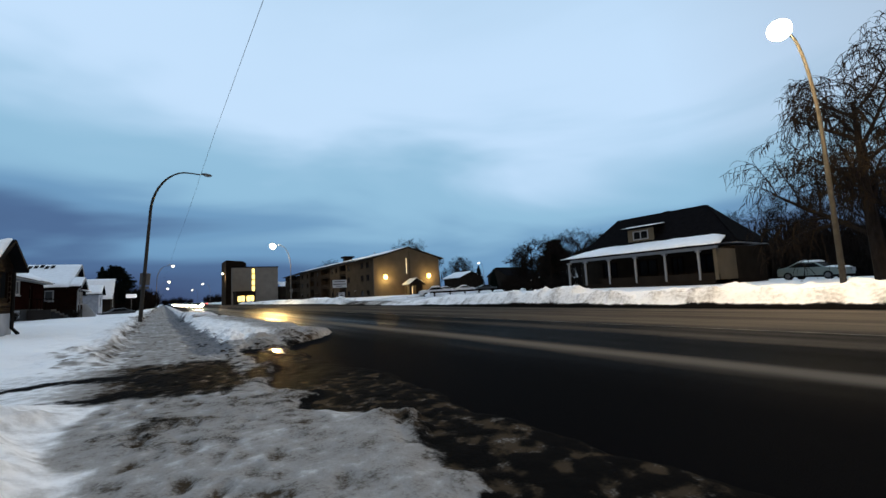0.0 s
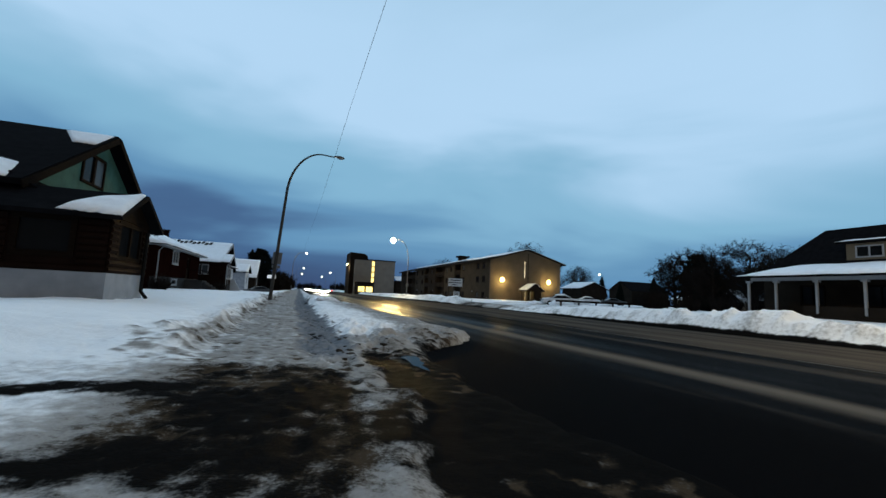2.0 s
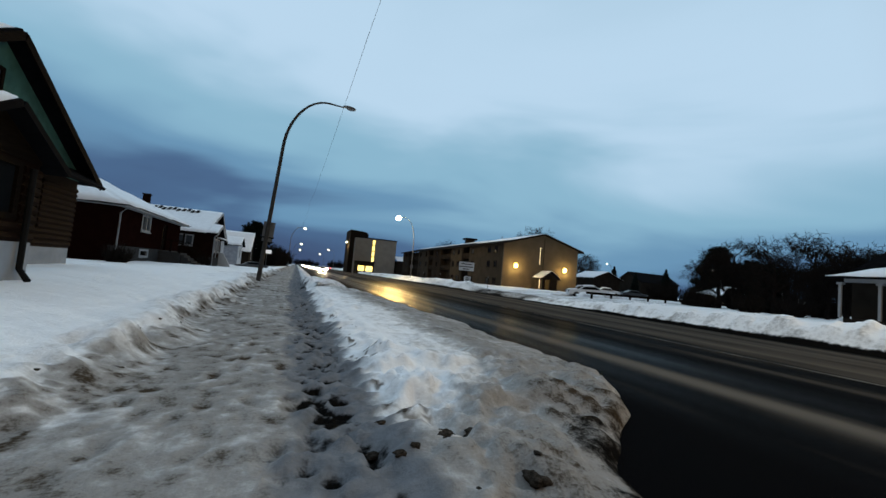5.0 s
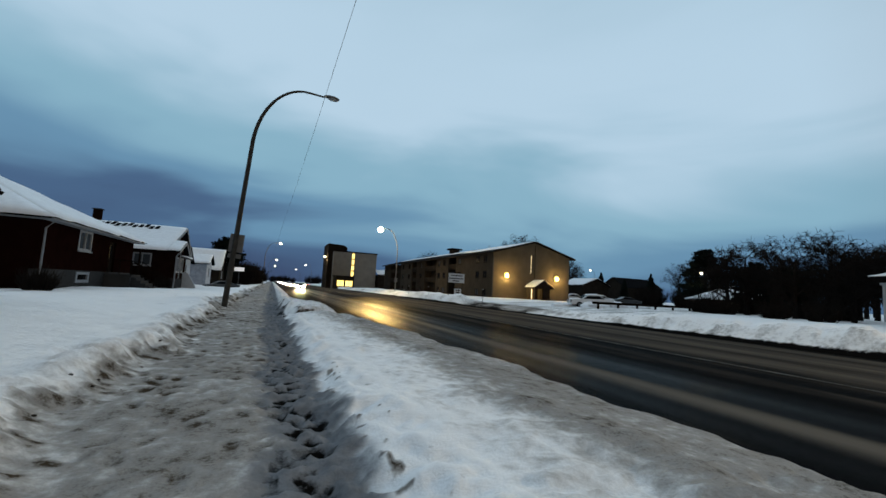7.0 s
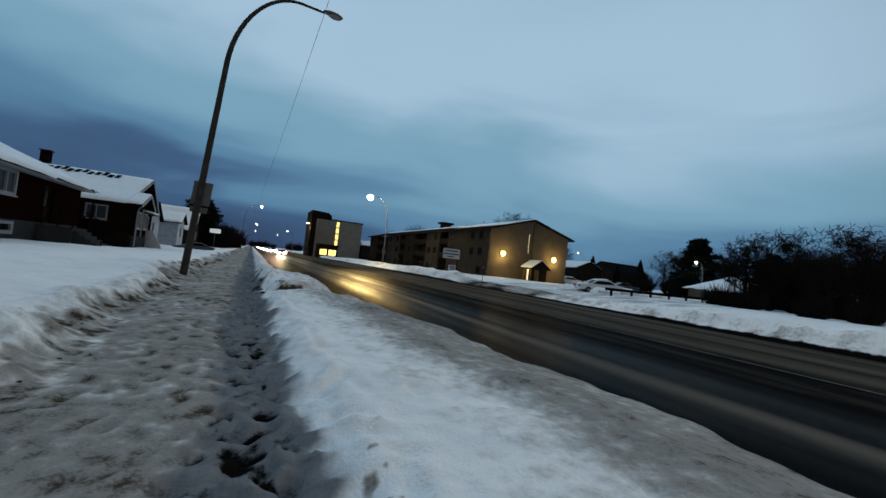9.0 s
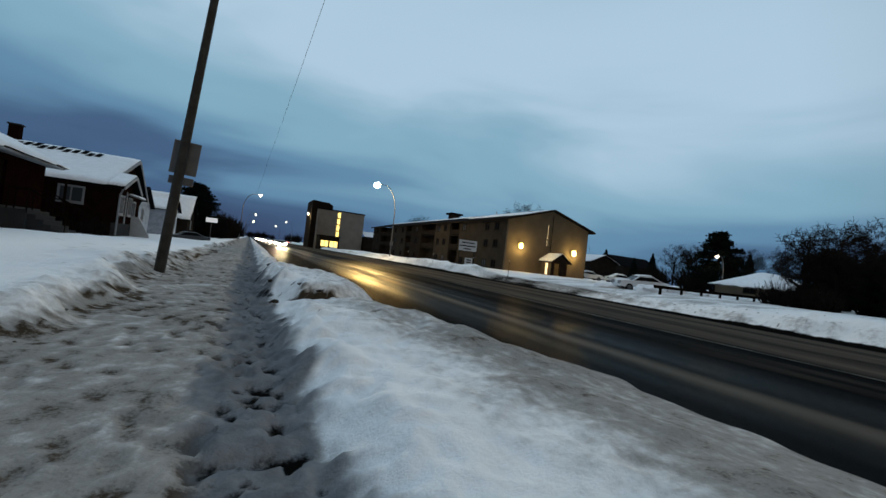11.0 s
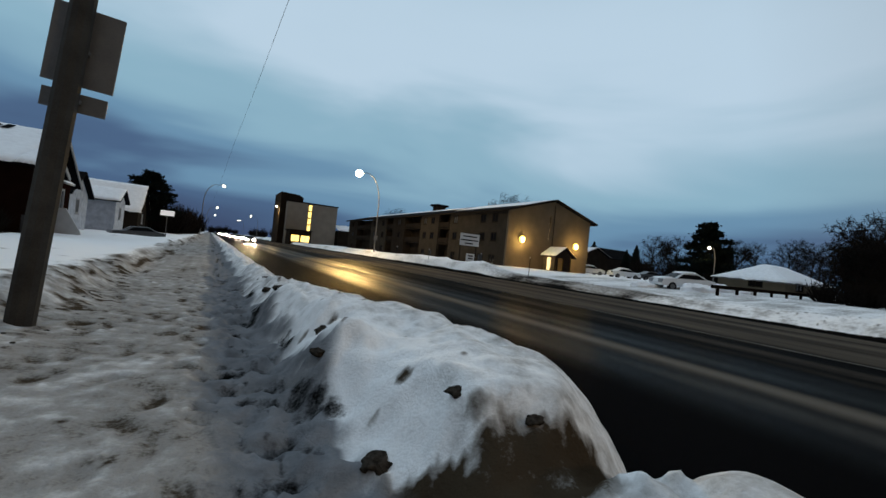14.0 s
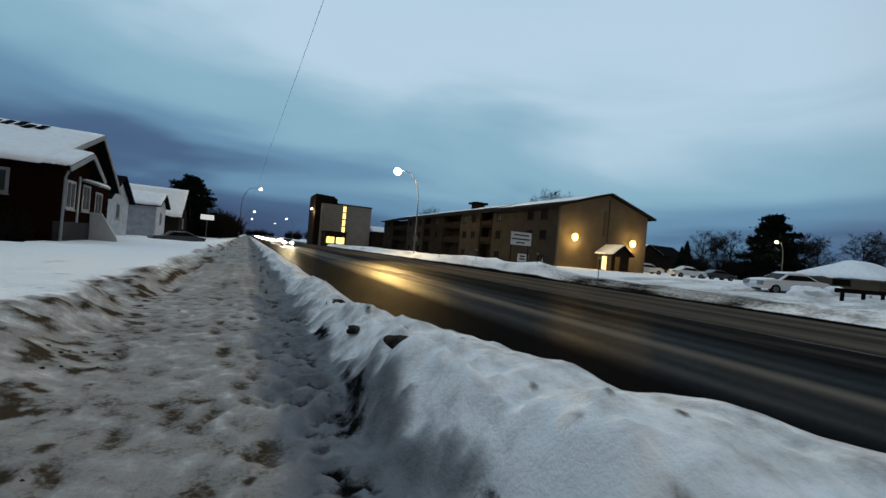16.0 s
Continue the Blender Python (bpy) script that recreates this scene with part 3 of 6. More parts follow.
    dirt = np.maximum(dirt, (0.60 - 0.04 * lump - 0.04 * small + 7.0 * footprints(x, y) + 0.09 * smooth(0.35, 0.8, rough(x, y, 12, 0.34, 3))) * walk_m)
    dirt = np.maximum(dirt, (0.54 - 0.12 * lump + 0.26 * smooth(0.1, 0.6, small + 0.5 * crumb)) * smooth(le - 0.75, le - 0.2, x) * (1 - smooth(le + 0.15, le + 0.5, x)) * smooth(9, 13, y))
    dirt = np.maximum(dirt, 0.33 * smooth(le - 1.5, le - 0.5, x) * (1 - smooth(le, le + 0.3, x)))
    dirt = np.maximum(dirt, (0.50 + 0.1 * lump + 0.34 * smooth(0.3, 0.7, small + 0.5 * crumb)) * smooth(le - 0.95, le - 0.55, x) * (1 - smooth(le + 0.2, le + 0.6, x)) * smooth(35, 38, y))
    churn = np.clip(smooth(-0.2 + wob, 0.3 + wob, x) * (1 - smooth(0.75 + 0.1 * lump, 1.25 + 0.1 * lump, x)) * smooth(10, 13, y) * (0.85 + 0.25 * small), 0, 1)
    dirt = np.maximum(dirt, (0.62 + 0.12 * lump) * smooth(0.55, 0.8, x) * (1 - smooth(1.0, 1.35, x)) * smooth(9, 12, y) * (1 - 0.7 * smooth(13, 18, y)))
    dirt = np.maximum(dirt, (0.61 + 0.06 * lump) * smooth(ex - 4.0, ex - 1.9 + 0.9 * smooth(29, 33, y), x) * (1 - smooth(ex + 0.3, ex + 0.6, x)) * (1 - 0.4 * smooth(29, 34, y)))
    dirt = np.maximum(dirt, 0.80 * smooth(0.62, 1.0, crumb + 0.45 * small) * smooth(0.85, 1.0, x) * (1 - smooth(1.2, 1.75, x)) * smooth(12, 15, y) * (1 - smooth(21, 25, y)))
    dirt = np.maximum(dirt, (0.70 + 0.14 * lump + 0.16 * small) * smooth(1.9 + 0.3 * lump, 2.9 + 0.3 * lump, x) * (1 - smooth(ex + 0.3, ex + 0.6, x)) * smooth(11, 12.5, y) * (1 - smooth(14.0, 17.5, y)))
    dirt = np.maximum(dirt, 0.78 * spill * (1 - smooth(12, 17, y)))
    dirt = np.maximum(dirt, (0.62 + 0.11 * smooth(6.5, 8, y) + 0.16 * lump) * smooth(0.3, 0.7, x) * (1 - smooth(1.5, 2.0, x)) * (1 - smooth(12, 15, y)))
    dirt = np.maximum(dirt, (0.32 + 0.14 * lump + 0.42 * small) * smooth(-3.6, -2.4, x) * (1 - smooth(le + 0.2, le + 0.7, x)) * smooth(10, 11.2, y) * (1 - smooth(13.5, 16, y)))
    dirt = np.maximum(dirt, (0.35 + 0.55 * smooth(-2.6, -1.0, x)) * dv * smooth(-14, -2, x) * (1 - smooth(0.3, 0.7, x)))
    dirt = np.maximum(dirt, (0.30 + 0.12 * lump) * smooth(KERB_X - 0.3, KERB_X + 0.1, x) * (1 - smooth(KERB_X + 1.0, KERB_X + 2.0, x)))
    dirt = np.maximum(dirt, (0.38 + 0.14 * lump) * lot * smooth(KERB_X, KERB_X + 1, x) * (1 - smooth(58, 66, x)))
    apron = lot * smooth(43, 49, y) * smooth(KERB_X - 0.6, KERB_X, x) * (1 - smooth(23.5 + 0.8 * lump, 26.5 + 0.8 * lump, x))
    dirt = np.maximum(dirt, (0.62 + 0.12 * lump) * apron)
    # pits darken towards their middle
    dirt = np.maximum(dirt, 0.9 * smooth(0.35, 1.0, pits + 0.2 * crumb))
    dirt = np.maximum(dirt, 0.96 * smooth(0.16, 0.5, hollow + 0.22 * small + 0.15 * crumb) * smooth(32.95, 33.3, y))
    ice = smooth(2.2, 4.6, y) * (1 - smooth(5.6, 6.8, y)) * smooth(-2.4 + 0.5 * lump, -1.2 + 0.5 * lump, x) * (1 - smooth(0.9, 1.4, x))
    dirt = np.maximum(dirt, (0.70 + 0.12 * lump) * ice)
    rut = np.exp(-((y - 7.2 + 0.15 * lump) / 0.4) ** 2) + np.exp(-((y - 9.3 + 0.15 * lump) / 0.45) ** 2)
    drive_wet = dv * (smooth(-2.2, -0.8, x) + (1 - smooth(-2.2, -0.8, x)) * rut)
    wet = 0.98 * drive_wet * smooth(-16, -4, x) * (1 - 0.45 * smooth(0.25 + 0.1 * lump, 0.75 + 0.1 * lump, x) * smooth(7.4, 8.4, y)) * (1 - smooth(1.6, 2.2, x)) * (0.80 + 0.25 * lump + 0.2 * small)
    wet = np.maximum(wet, (0.36 + 0.16 * lump + 0.2 * small) * ice)
    dirt = np.maximum(dirt, 0.93 * soaked * (1 - smooth(6, 8, x)))
    mush = 1 - (0.22 - 0.42 * small - 0.2 * crumb) * (1 - smooth(6.2, 7.6, y)) * (1 - smooth(2.3, 3.0, x)) - (0.22 - 0.6 * small) * smooth(8.5, 9.5, y) * smooth(1.3, 1.7, x) * (1 - smooth(2.4, 2.9, x))
    wet = np.maximum(wet, soaked * mush * (1 - smooth(ex + 0.1, ex + 0.5, x)))
    # low spots and footprints of the trench are darker
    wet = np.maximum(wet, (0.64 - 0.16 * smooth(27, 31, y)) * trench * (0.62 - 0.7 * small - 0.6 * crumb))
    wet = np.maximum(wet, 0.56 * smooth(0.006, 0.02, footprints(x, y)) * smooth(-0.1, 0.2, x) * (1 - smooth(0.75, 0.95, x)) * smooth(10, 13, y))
    # shade below the bank's undercut, blackened in through the wet mask
    foot_shade = rise + 0.12 + 0.05 * small
    wet = np.maximum(wet, 0.75 * np.exp(-((x - foot_shade) / 0.12) ** 2) * smooth(-0.2, 0.5, rough(x, y, 77, 0.9, 2)) * smooth(29, 32, y) * (1 - smooth(46, 50, y)))
    wet = np.maximum(wet, 0.9 * smooth(ex - 0.25, ex, x) * (1 - smooth(ex + 0.3, ex + 0.6, x)))
    wet = np.maximum(wet, (0.50 + 0.25 * lump) * apron)
    wet = np.maximum(wet, 0.95 * smooth(KERB_X - 0.5, KERB_X - 0.2, x) * (1 - smooth(KERB_X + 0.15, KERB_X + 0.5, x)))
    return z, np.clip(dirt, 0, 1), np.clip(wet, 0, 1), churn


def sheet(name, xs, ys, zfun, mat, attrs):
    X, Y = np.meshgrid(xs, ys)
    Z, *vals = zfun(X, Y)
    nx, ny = len(xs), len(ys)
    co = np.stack([X, Y, Z], -1).reshape(-1, 3)
    i = np.arange(nx * ny).reshape(ny, nx)
    q = np.stack([i[:-1, :-1], i[:-1, 1:], i[1:, 1:], i[1:, :-1]], -1).reshape(-1, 4)
    me = bpy.data.meshes.new(name)
    me.from_pydata(co.tolist(), [], q.tolist())
    for key, v in zip(attrs, vals):
        at = me.attributes.new(key, "FLOAT", "POINT")
        at.data.foreach_set("value", np.ascontiguousarray(v.reshape(-1), dtype=np.float32))
    me.polygons.foreach_set("use_smooth", np.ones(len(me.polygons), dtype=bool))
    me.materials.append(mat)
    return new(name, me)


gx = np.concatenate([np.arange(-3.2, -2.2, 0.1), np.arange(-2.2, 2.0, 0.05), np.arange(2.0, 5.4, 0.085), np.arange(5.5, 21, 2.5), np.arange(21.3, 26, 0.16), np.geomspace(26.4, 1800, 60)])
gx = np.unique(np.concatenate([-np.geomspace(3.3, 1800, 75)[::-1], gx[gx >= -3.2]]))
gy = np.concatenate([-np.geomspace(2.2, 900, 45)[::-1], np.arange(-2, 44, 0.06), np.arange(44, 46, 0.1), np.geomspace(46.1, 2200, 150)])
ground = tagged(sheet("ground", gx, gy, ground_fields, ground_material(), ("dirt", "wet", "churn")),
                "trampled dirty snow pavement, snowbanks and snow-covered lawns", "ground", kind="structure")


def road_fields(x, y):
    def band(c, w):
        return np.exp(-((x - c - 0.12 * np.sin(y * 0.11 + c)) / w) ** 2)

    s = 0.85 * band(7.2, 0.42) + 0.22 * band(10.7, 0.5) + 0.58 * smooth(11.2, 13.8, x) - 0.26 * band(15.6, 0.8) - 0.22 * band(18.7, 0.7) - 0.7 * band(21.6, 0.45)
    # last term paints the right-hand lamp's light on the road as extra slush
    s = s + 0.18 * wavy(x * 2, y * 0.15, 21, 6, 0.3, 2.0) + 0.05 - 0.5 * (1 - smooth(4.4, 5.6, x)) + 0.16 * (1 - smooth(3, 9, y)) * smooth(6, 10, x)
    z = ROAD_Z + 0.10 * (1 - ((x - 12.4) / 9.6) ** 2) - 0.02 + 0 * y
    return z, np.clip(s, 0, 1), np.clip((0.9 * smooth(4.6, 5.4, x) * (1 - smooth(8.6, 9.8, x)) * smooth(10, 22, y) + 0.34 * smooth(4.8, 7, x) * (1 - smooth(9, 15, y)) + 0.10 * smooth(9, 11, x) * smooth(9, 15, y)) * (0.75 + 0.35 * wavy(x * 1.6, y * 0.08, 33, 6, 0.4, 2.4)), 0, 1)


road = tagged(sheet("road", np.linspace(2.2, KERB_X + 0.05, 130), np.concatenate([-np.geomspace(3, 600, 30)[::-1], np.arange(-2, 120, 0.8), np.geomspace(121, 2200, 60)]), road_fields, road_material(), ("slush", "water")),
              "wet dark asphalt road with brown slush bands", "road", kind="structure")


PAINT_LINE = material("worn_white_road_paint", (0.13, 0.125, 0.11), 0.8, 1.2, 0.7, 0.1, fine=14, spec=0.05)
for y in range(54, 240, 14):
    dash = part("lane_dash", slab([(7.62, y, ROAD_Z + 0.066), (7.76, y, ROAD_Z + 0.066), (7.76, y + 6.5, ROAD_Z + 0.066), (7.62, y + 6.5, ROAD_Z + 0.066)], 0.006), PAINT_LINE)
    tagged(dash, "worn white lane dash painted on wet asphalt", "lane dash", "dashes between the lanes")
centre = tagged(part("centre_line", slab([(12.27, -60, ROAD_Z + 0.084), (12.34, -60, ROAD_Z + 0.084), (12.34, 400, ROAD_Z + 0.084), (12.27, 400, ROAD_Z + 0.084)], 0.006), PAINT_LINE), "worn pale centre line along the road", "road line")


# shallow meltwater at the driveway's mouth
WATER = material("meltwater", (0.004, 0.004, 0.004), 0.14, 3, 0.3, 0.03, fine=20, spec=0.012)
bm = bmesh.new()
ring = []
for k in range(40):
    a = k / 40 * 2 * math.pi
    q = 1 + 0.22 * math.sin(3 * a + 1) + 0.16 * math.sin(7 * a) + 0.08 * math.sin(13 * a + 2)
    ring.append(bm.verts.new((0.15 * q * math.cos(a), 0.95 * q * math.sin(a), 0)))
bm.faces.new(ring)
bmesh.ops.triangulate(bm, faces=bm.faces)
puddle = tagged(part("puddle", bm, WATER), "shallow dark puddle of meltwater beside the road", "puddle")
spread = ground_fields(2.0 + 0 * np.linspace(-1, 1, 9), 11.7 + np.linspace(-1, 1, 9))[0]
puddle.location = (1.97, 11.6, float(np.mean(spread)) + 0.012)


# ---- street lamps ----
def street_lamp(x, y, lit, towards, height=11.9, base=0.0, boxes=False, dark=False, reach=3.9, watts=1500, bulb=None, label="", lean=0.0, elbow=0.62):
    """A davit pole whose arm bends over the road. towards: +1 or -1 along x."""
    t = thing("street_lamp", label or ("tall grey steel street lamp, lit yellow, beside the road" if lit else "tall grey steel street lamp, unlit, in the snowbank"), "street lamp", "street lamps along the road", at=(x, y, base))
    H = height - base
    t.rotation_euler = (0, radians(lean) * towards, 0)
    part("pole", tube([(0, 0, -0.6), (0, 0, H * elbow)], [0.138 if boxes else 0.125, 0.10 if boxes else 0.085], 12), POLE if boxes or dark else GALV, t)
    pts, rad = [], []
    for k in range(15):
        a = k / 14 * math.pi / 2
        pts.append((towards * (1 - math.cos(a)) * reach * 0.62, 0, H * elbow + math.sin(a) * H * (0.995 - elbow)))
        rad.append((0.10 - 0.045 * k / 14) if boxes else (0.085 - 0.035 * k / 14))
    pts.append((towards * reach * 0.86, 0, H * 0.995))
    rad.append(0.045)
    part("arm", tube(pts, rad, 10), POLE if boxes or dark else GALV, t)
    bm = bmesh.new()
    bmesh.ops.create_uvsphere(bm, u_segments=14, v_segments=8, radius=1)
    for v in bm.verts:
        v.co = Vector((v.co.x * 0.44 + towards * (reach * 0.86 + 0.38), v.co.y * 0.17, max(v.co.z, -0.25) * 0.13 + H))
    head = part("lamp_head", bm, GALV, t)
    # a lit lens is swollen past real size, standing in for its glare
    bm = bmesh.new()
    bmesh.ops.create_uvsphere(bm, u_segments=12, v_segments=8, radius=1)
    for v in bm.verts:
        k = 0.5 if bulb else (0.75 if dark else 1.0)
        v.co = Vector((v.co.x * 0.60 * k + towards * (reach * 0.86 + 0.46), v.co.y * 0.54 * k, v.co.z * 0.54 * k + H - 0.36 * k) if lit else (v.co.x * 0.3 + towards * (reach * 0.86 + 0.46), v.co.y * 0.14, v.co.z * 0.1 + H - 0.06))
    part("lens", bm, (bulb or BULB) if lit else TRIM, head, "glowing yellow lens, swollen to stand for glare" if lit else "")
    if lit and watts:
        lamp("lamp_light", (x + towards * (reach * 0.86 + 0.46), y, height - 1.25), watts, SODIUM, 0.3)
    if boxes:
        for zb, hh, ww in ((2.62, 0.92, 0.66), (2.32, 0.22, 0.60)):
            sb = part("sign_plate", box(-ww / 2 + 0.05, 0.13, zb - base, ww / 2 + 0.05, 0.16, zb + hh - base, 0.01), GALV, t, "bare grey back of a traffic sign")
            part("bracket", box(-0.12, 0.0, zb + hh * 0.4 - base, 0.12, 0.13, zb + hh * 0.4 + 0.05 - base), GALV, sb)
    return t


street_lamp(-2.08, 38.0, False, 1, 11.9, 0.1, True, reach=3.7, lean=3.4, elbow=0.70)
street_lamp(23.2, 96.4, True, -1, 13.1, 0.0, watts=4500)
# the luminaire throws most of its light along the road
d = bpy.data.lights.new("lamp_beam", "SPOT")
d.energy, d.color, d.shadow_soft_size, d.spot_size, d.spot_blend = 42000, (1.0, 0.66, 0.20), 0.3, radians(37), 0.6
new("lamp_beam", d).matrix_basis = look((19.4, 96.4, 11.9), (10.0, 50.0, -0.4))
street_lamp(23.6, 4.4, True, -1, 11.1, 0.0, watts=3800, dark=True, label="tall grey street lamp, lit, beside a bare willow")
street_lamp(-2.4, 143.0, True, 1, 12.2, 0.1, watts=1500, bulb=FARBULB)
street_lamp(-2.4, 248.0, True, 1, 12.2, 0.1, watts=0, bulb=FARBULB)
street_lamp(22.6, 186.0, True, -1, 12.2, 0.0, watts=1500, bulb=FARBULB)
street_lamp(22.6, 288.0, True, -1, 12.2, 0.0, watts=0, bulb=FARBULB)
street_lamp(-2.4, 350.0, True, 1, 12.2, 0.1, watts=0, bulb=FARBULB)
street_lamp(22.6, 400.0, True, -1, 12.2, 0.0, watts=0, bulb=FARBULB)

# overhead cable along the road
cable = tagged(part("overhead_cable", tube([(2.9 - 0.0145 * (y + 30), y, 12.3 - 0.35 * math.sin(math.pi * ((y + 30) % 60) / 60)) for y in range(-30, 211, 5)], 0.010, 5), RUBBER),
               "thin dark overhead cable high above the roadside", "cable")


# ---- house with the green gable ----
def green_house():
    t = thing("house", "dark log house with a green gable and snowy porch roof", "house", "houses on the lawn side", at=(-14, 25.8, 0.2))
    base = (14, -25.8, -0.2)

    def P(name, bm, mat, parent=t, label=""):
        for v in bm.verts:
            v.co += Vector(base)
        return part(name, bm, mat, parent, label)

    x0, x1, y0, y1, ze, zr = -21.0, -8.8, 20.3, 31.4, 3.9, 7.05
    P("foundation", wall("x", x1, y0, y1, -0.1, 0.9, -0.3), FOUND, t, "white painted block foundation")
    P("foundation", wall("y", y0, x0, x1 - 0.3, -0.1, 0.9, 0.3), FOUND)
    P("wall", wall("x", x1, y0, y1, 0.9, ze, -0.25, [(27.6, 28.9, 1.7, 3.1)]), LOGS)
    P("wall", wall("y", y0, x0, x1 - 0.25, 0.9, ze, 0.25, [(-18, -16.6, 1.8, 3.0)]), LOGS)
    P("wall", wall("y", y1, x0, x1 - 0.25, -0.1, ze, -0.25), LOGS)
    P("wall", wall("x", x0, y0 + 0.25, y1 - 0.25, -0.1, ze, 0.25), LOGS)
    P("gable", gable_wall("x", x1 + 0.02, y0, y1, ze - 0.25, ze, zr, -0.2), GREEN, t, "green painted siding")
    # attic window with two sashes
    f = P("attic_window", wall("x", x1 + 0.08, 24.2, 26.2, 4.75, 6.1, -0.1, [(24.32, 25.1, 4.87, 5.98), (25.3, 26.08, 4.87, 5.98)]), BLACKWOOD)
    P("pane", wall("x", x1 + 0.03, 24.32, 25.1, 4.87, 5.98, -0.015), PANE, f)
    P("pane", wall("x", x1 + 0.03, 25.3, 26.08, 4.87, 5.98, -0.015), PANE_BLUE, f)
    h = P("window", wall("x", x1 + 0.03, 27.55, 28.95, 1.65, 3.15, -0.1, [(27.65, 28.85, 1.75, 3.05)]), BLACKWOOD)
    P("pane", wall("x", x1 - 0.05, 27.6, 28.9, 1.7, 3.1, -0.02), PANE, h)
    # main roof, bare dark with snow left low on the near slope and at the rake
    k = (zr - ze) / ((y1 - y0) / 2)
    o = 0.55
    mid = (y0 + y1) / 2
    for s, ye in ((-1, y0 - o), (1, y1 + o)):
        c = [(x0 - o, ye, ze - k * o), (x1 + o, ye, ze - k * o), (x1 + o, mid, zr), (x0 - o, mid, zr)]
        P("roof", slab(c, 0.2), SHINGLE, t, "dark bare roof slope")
        if s < 0:
            A, B, C, D = (Vector(p) + Vector((0, 0, 0.22)) for p in c)
            pt = lambda u, v: (A.lerp(B, u)).lerp(D.lerp(C, u), v)  # noqa: E731
            P("snow_layer", snow_cover(pt(0.1, 0), pt(0.97, 0), pt(0.94, 0.2), pt(0.1, 0.24), 0.2, 4), SNOW, t, "bluish white snow on the roof")
            P("snow_layer", snow_cover(pt(0.93, 0.72), pt(0.99, 0.72), pt(0.99, 0.97), pt(0.86, 0.97), 0.09, 6, nu=10), SNOW, t, "bluish white snow on the roof")
    P("bargeboard", slab([(x1 + o, y0 - o, ze - k * o - 0.12), (x1 + o + 0.05, y0 - o, ze - k * o - 0.12), (x1 + o + 0.05, mid, zr - 0.12), (x1 + o, mid, zr - 0.12)], 0.26), BLACKWOOD)
    P("bargeboard", slab([(x1 + o, y1 + o, ze - k * o - 0.12), (x1 + o + 0.05, y1 + o, ze - k * o - 0.12), (x1 + o + 0.05, mid, zr - 0.12), (x1 + o, mid, zr - 0.12)], 0.26), BLACKWOOD)
    # skirt roof under the gable, then the porch
    P("skirt_roof", slab([(x1, y0 - 0.3, 3.95), (x1, y1 + 0.3, 3.95), (x1 + 0.8, y1 + 0.3, 3.45), (x1 + 0.8, y0 - 0.3, 3.45)], 0.12), SHINGLE)
    px0, px1, q0, q1 = x1, -5.5, 18.8, 21.95
    P("porch_foundation", wall("x", px1, q0, q1, -0.1, 1.05, -0.2), FOUND, t, "white painted block foundation")
    P("porch_foundation", wall("y", q0, px0 - 3.2, px1 - 0.2, -0.1, 1.05, 0.2), FOUND)
    P("porch_wall", wall("x", px1 - 0.03, q0, q1, 1.05, 2.8, -0.16, [(19.4, 21.3, 1.55, 2.65)]), LOGS)
    P("porch_wall", wall("y", q0 + 0.03, px0 - 3.2, px1 - 0.19, 1.05, 2.8, 0.16, [(-11.2, -10.2, 1.5, 2.6), (-7.8, -6.4, 1.5, 2.6)]), LOGS)
    P("porch_wall", wall("y", q1 - 0.03, px0, px1 - 0.19, 1.05, 2.8, -0.16), LOGS)
    pw = P("porch_window", wall("x", px1, 19.35, 21.35, 1.5, 2.7, -0.1, [(19.5, 20.3, 1.62, 2.58), (20.4, 21.2, 1.62, 2.58)]), BLACKWOOD)
    P("pane", wall("x", px1 - 0.06, 19.4, 21.3, 1.55, 2.65, -0.02), PANE_DUSTY, pw)
    pw = P("porch_window", wall("y", q0 - 0.0, -7.85, -6.35, 1.45, 2.65, 0.1, [(-7.7, -6.5, 1.6, 2.5)]), BLACKWOOD)
    P("pane", wall("y", q0 + 0.06, -7.8, -6.4, 1.5, 2.6, 0.02), PANE, pw)
    P("porch_gable", gable_wall("x", px1 + 0.0, q0, q1, 2.75, 2.8, 3.6, -0.15), BLACKWOOD)
    kk = 0.8 / ((q1 - q0) / 2)
    pm = (q0 + q1) / 2
    oo = 0.35
    for s, ye in ((-1, q0 - oo), (1, q1 + oo)):
        c = [(px0 - 0.6, ye, 2.8 - kk * oo), (px1 + oo, ye, 2.8 - kk * oo), (px1 + oo, pm, 3.6), (px0 - 0.6, pm, 3.6)]
        P("porch_roof", slab(c, 0.14), SHINGLE)
        if s < 0:
            A, B, C, D = (Vector(p) + Vector((0, 0, 0.15)) for p in c)
            pt = lambda u, v: (A.lerp(B, u)).lerp(D.lerp(C, u), v)  # noqa: E731
            P("snow_layer", snow_cover(pt(0.62, 0.05), pt(1.0, 0.0), pt(0.98, 0.98), pt(0.8, 0.6), 0.16, 9), SNOW, t, "bluish white snow on the porch roof")
    # round log courses, each a piece of the wall
    def courses(axis, at, u0, u1, z0, z1, out, holes=()):
        r = 0.105
        n = int((z1 - z0) / 0.2)
        for k in range(n):
            z = z0 + 0.1 + 0.2 * k
            spans, a = [], u0
            for h in sorted(holes):
                if h[2] - 0.12 < z < h[3] + 0.12:
                    spans.append((a, h[0] - 0.08))
                    a = h[1] + 0.08
            spans.append((a, u1))
            for a, c in spans:
                if c - a > 0.15:
                    e = (at + out * 0.0, a, z), (at + out * 0.0, c, z)
                    if axis == "y":
                        e = (a, at, z), (c, at, z)
                    P("log", tube(e, r, 7), LOGS)

    courses("x", px1 - 0.05, q0, q1, 1.05, 2.75, 1, [(19.4, 21.3, 1.5, 2.7)])
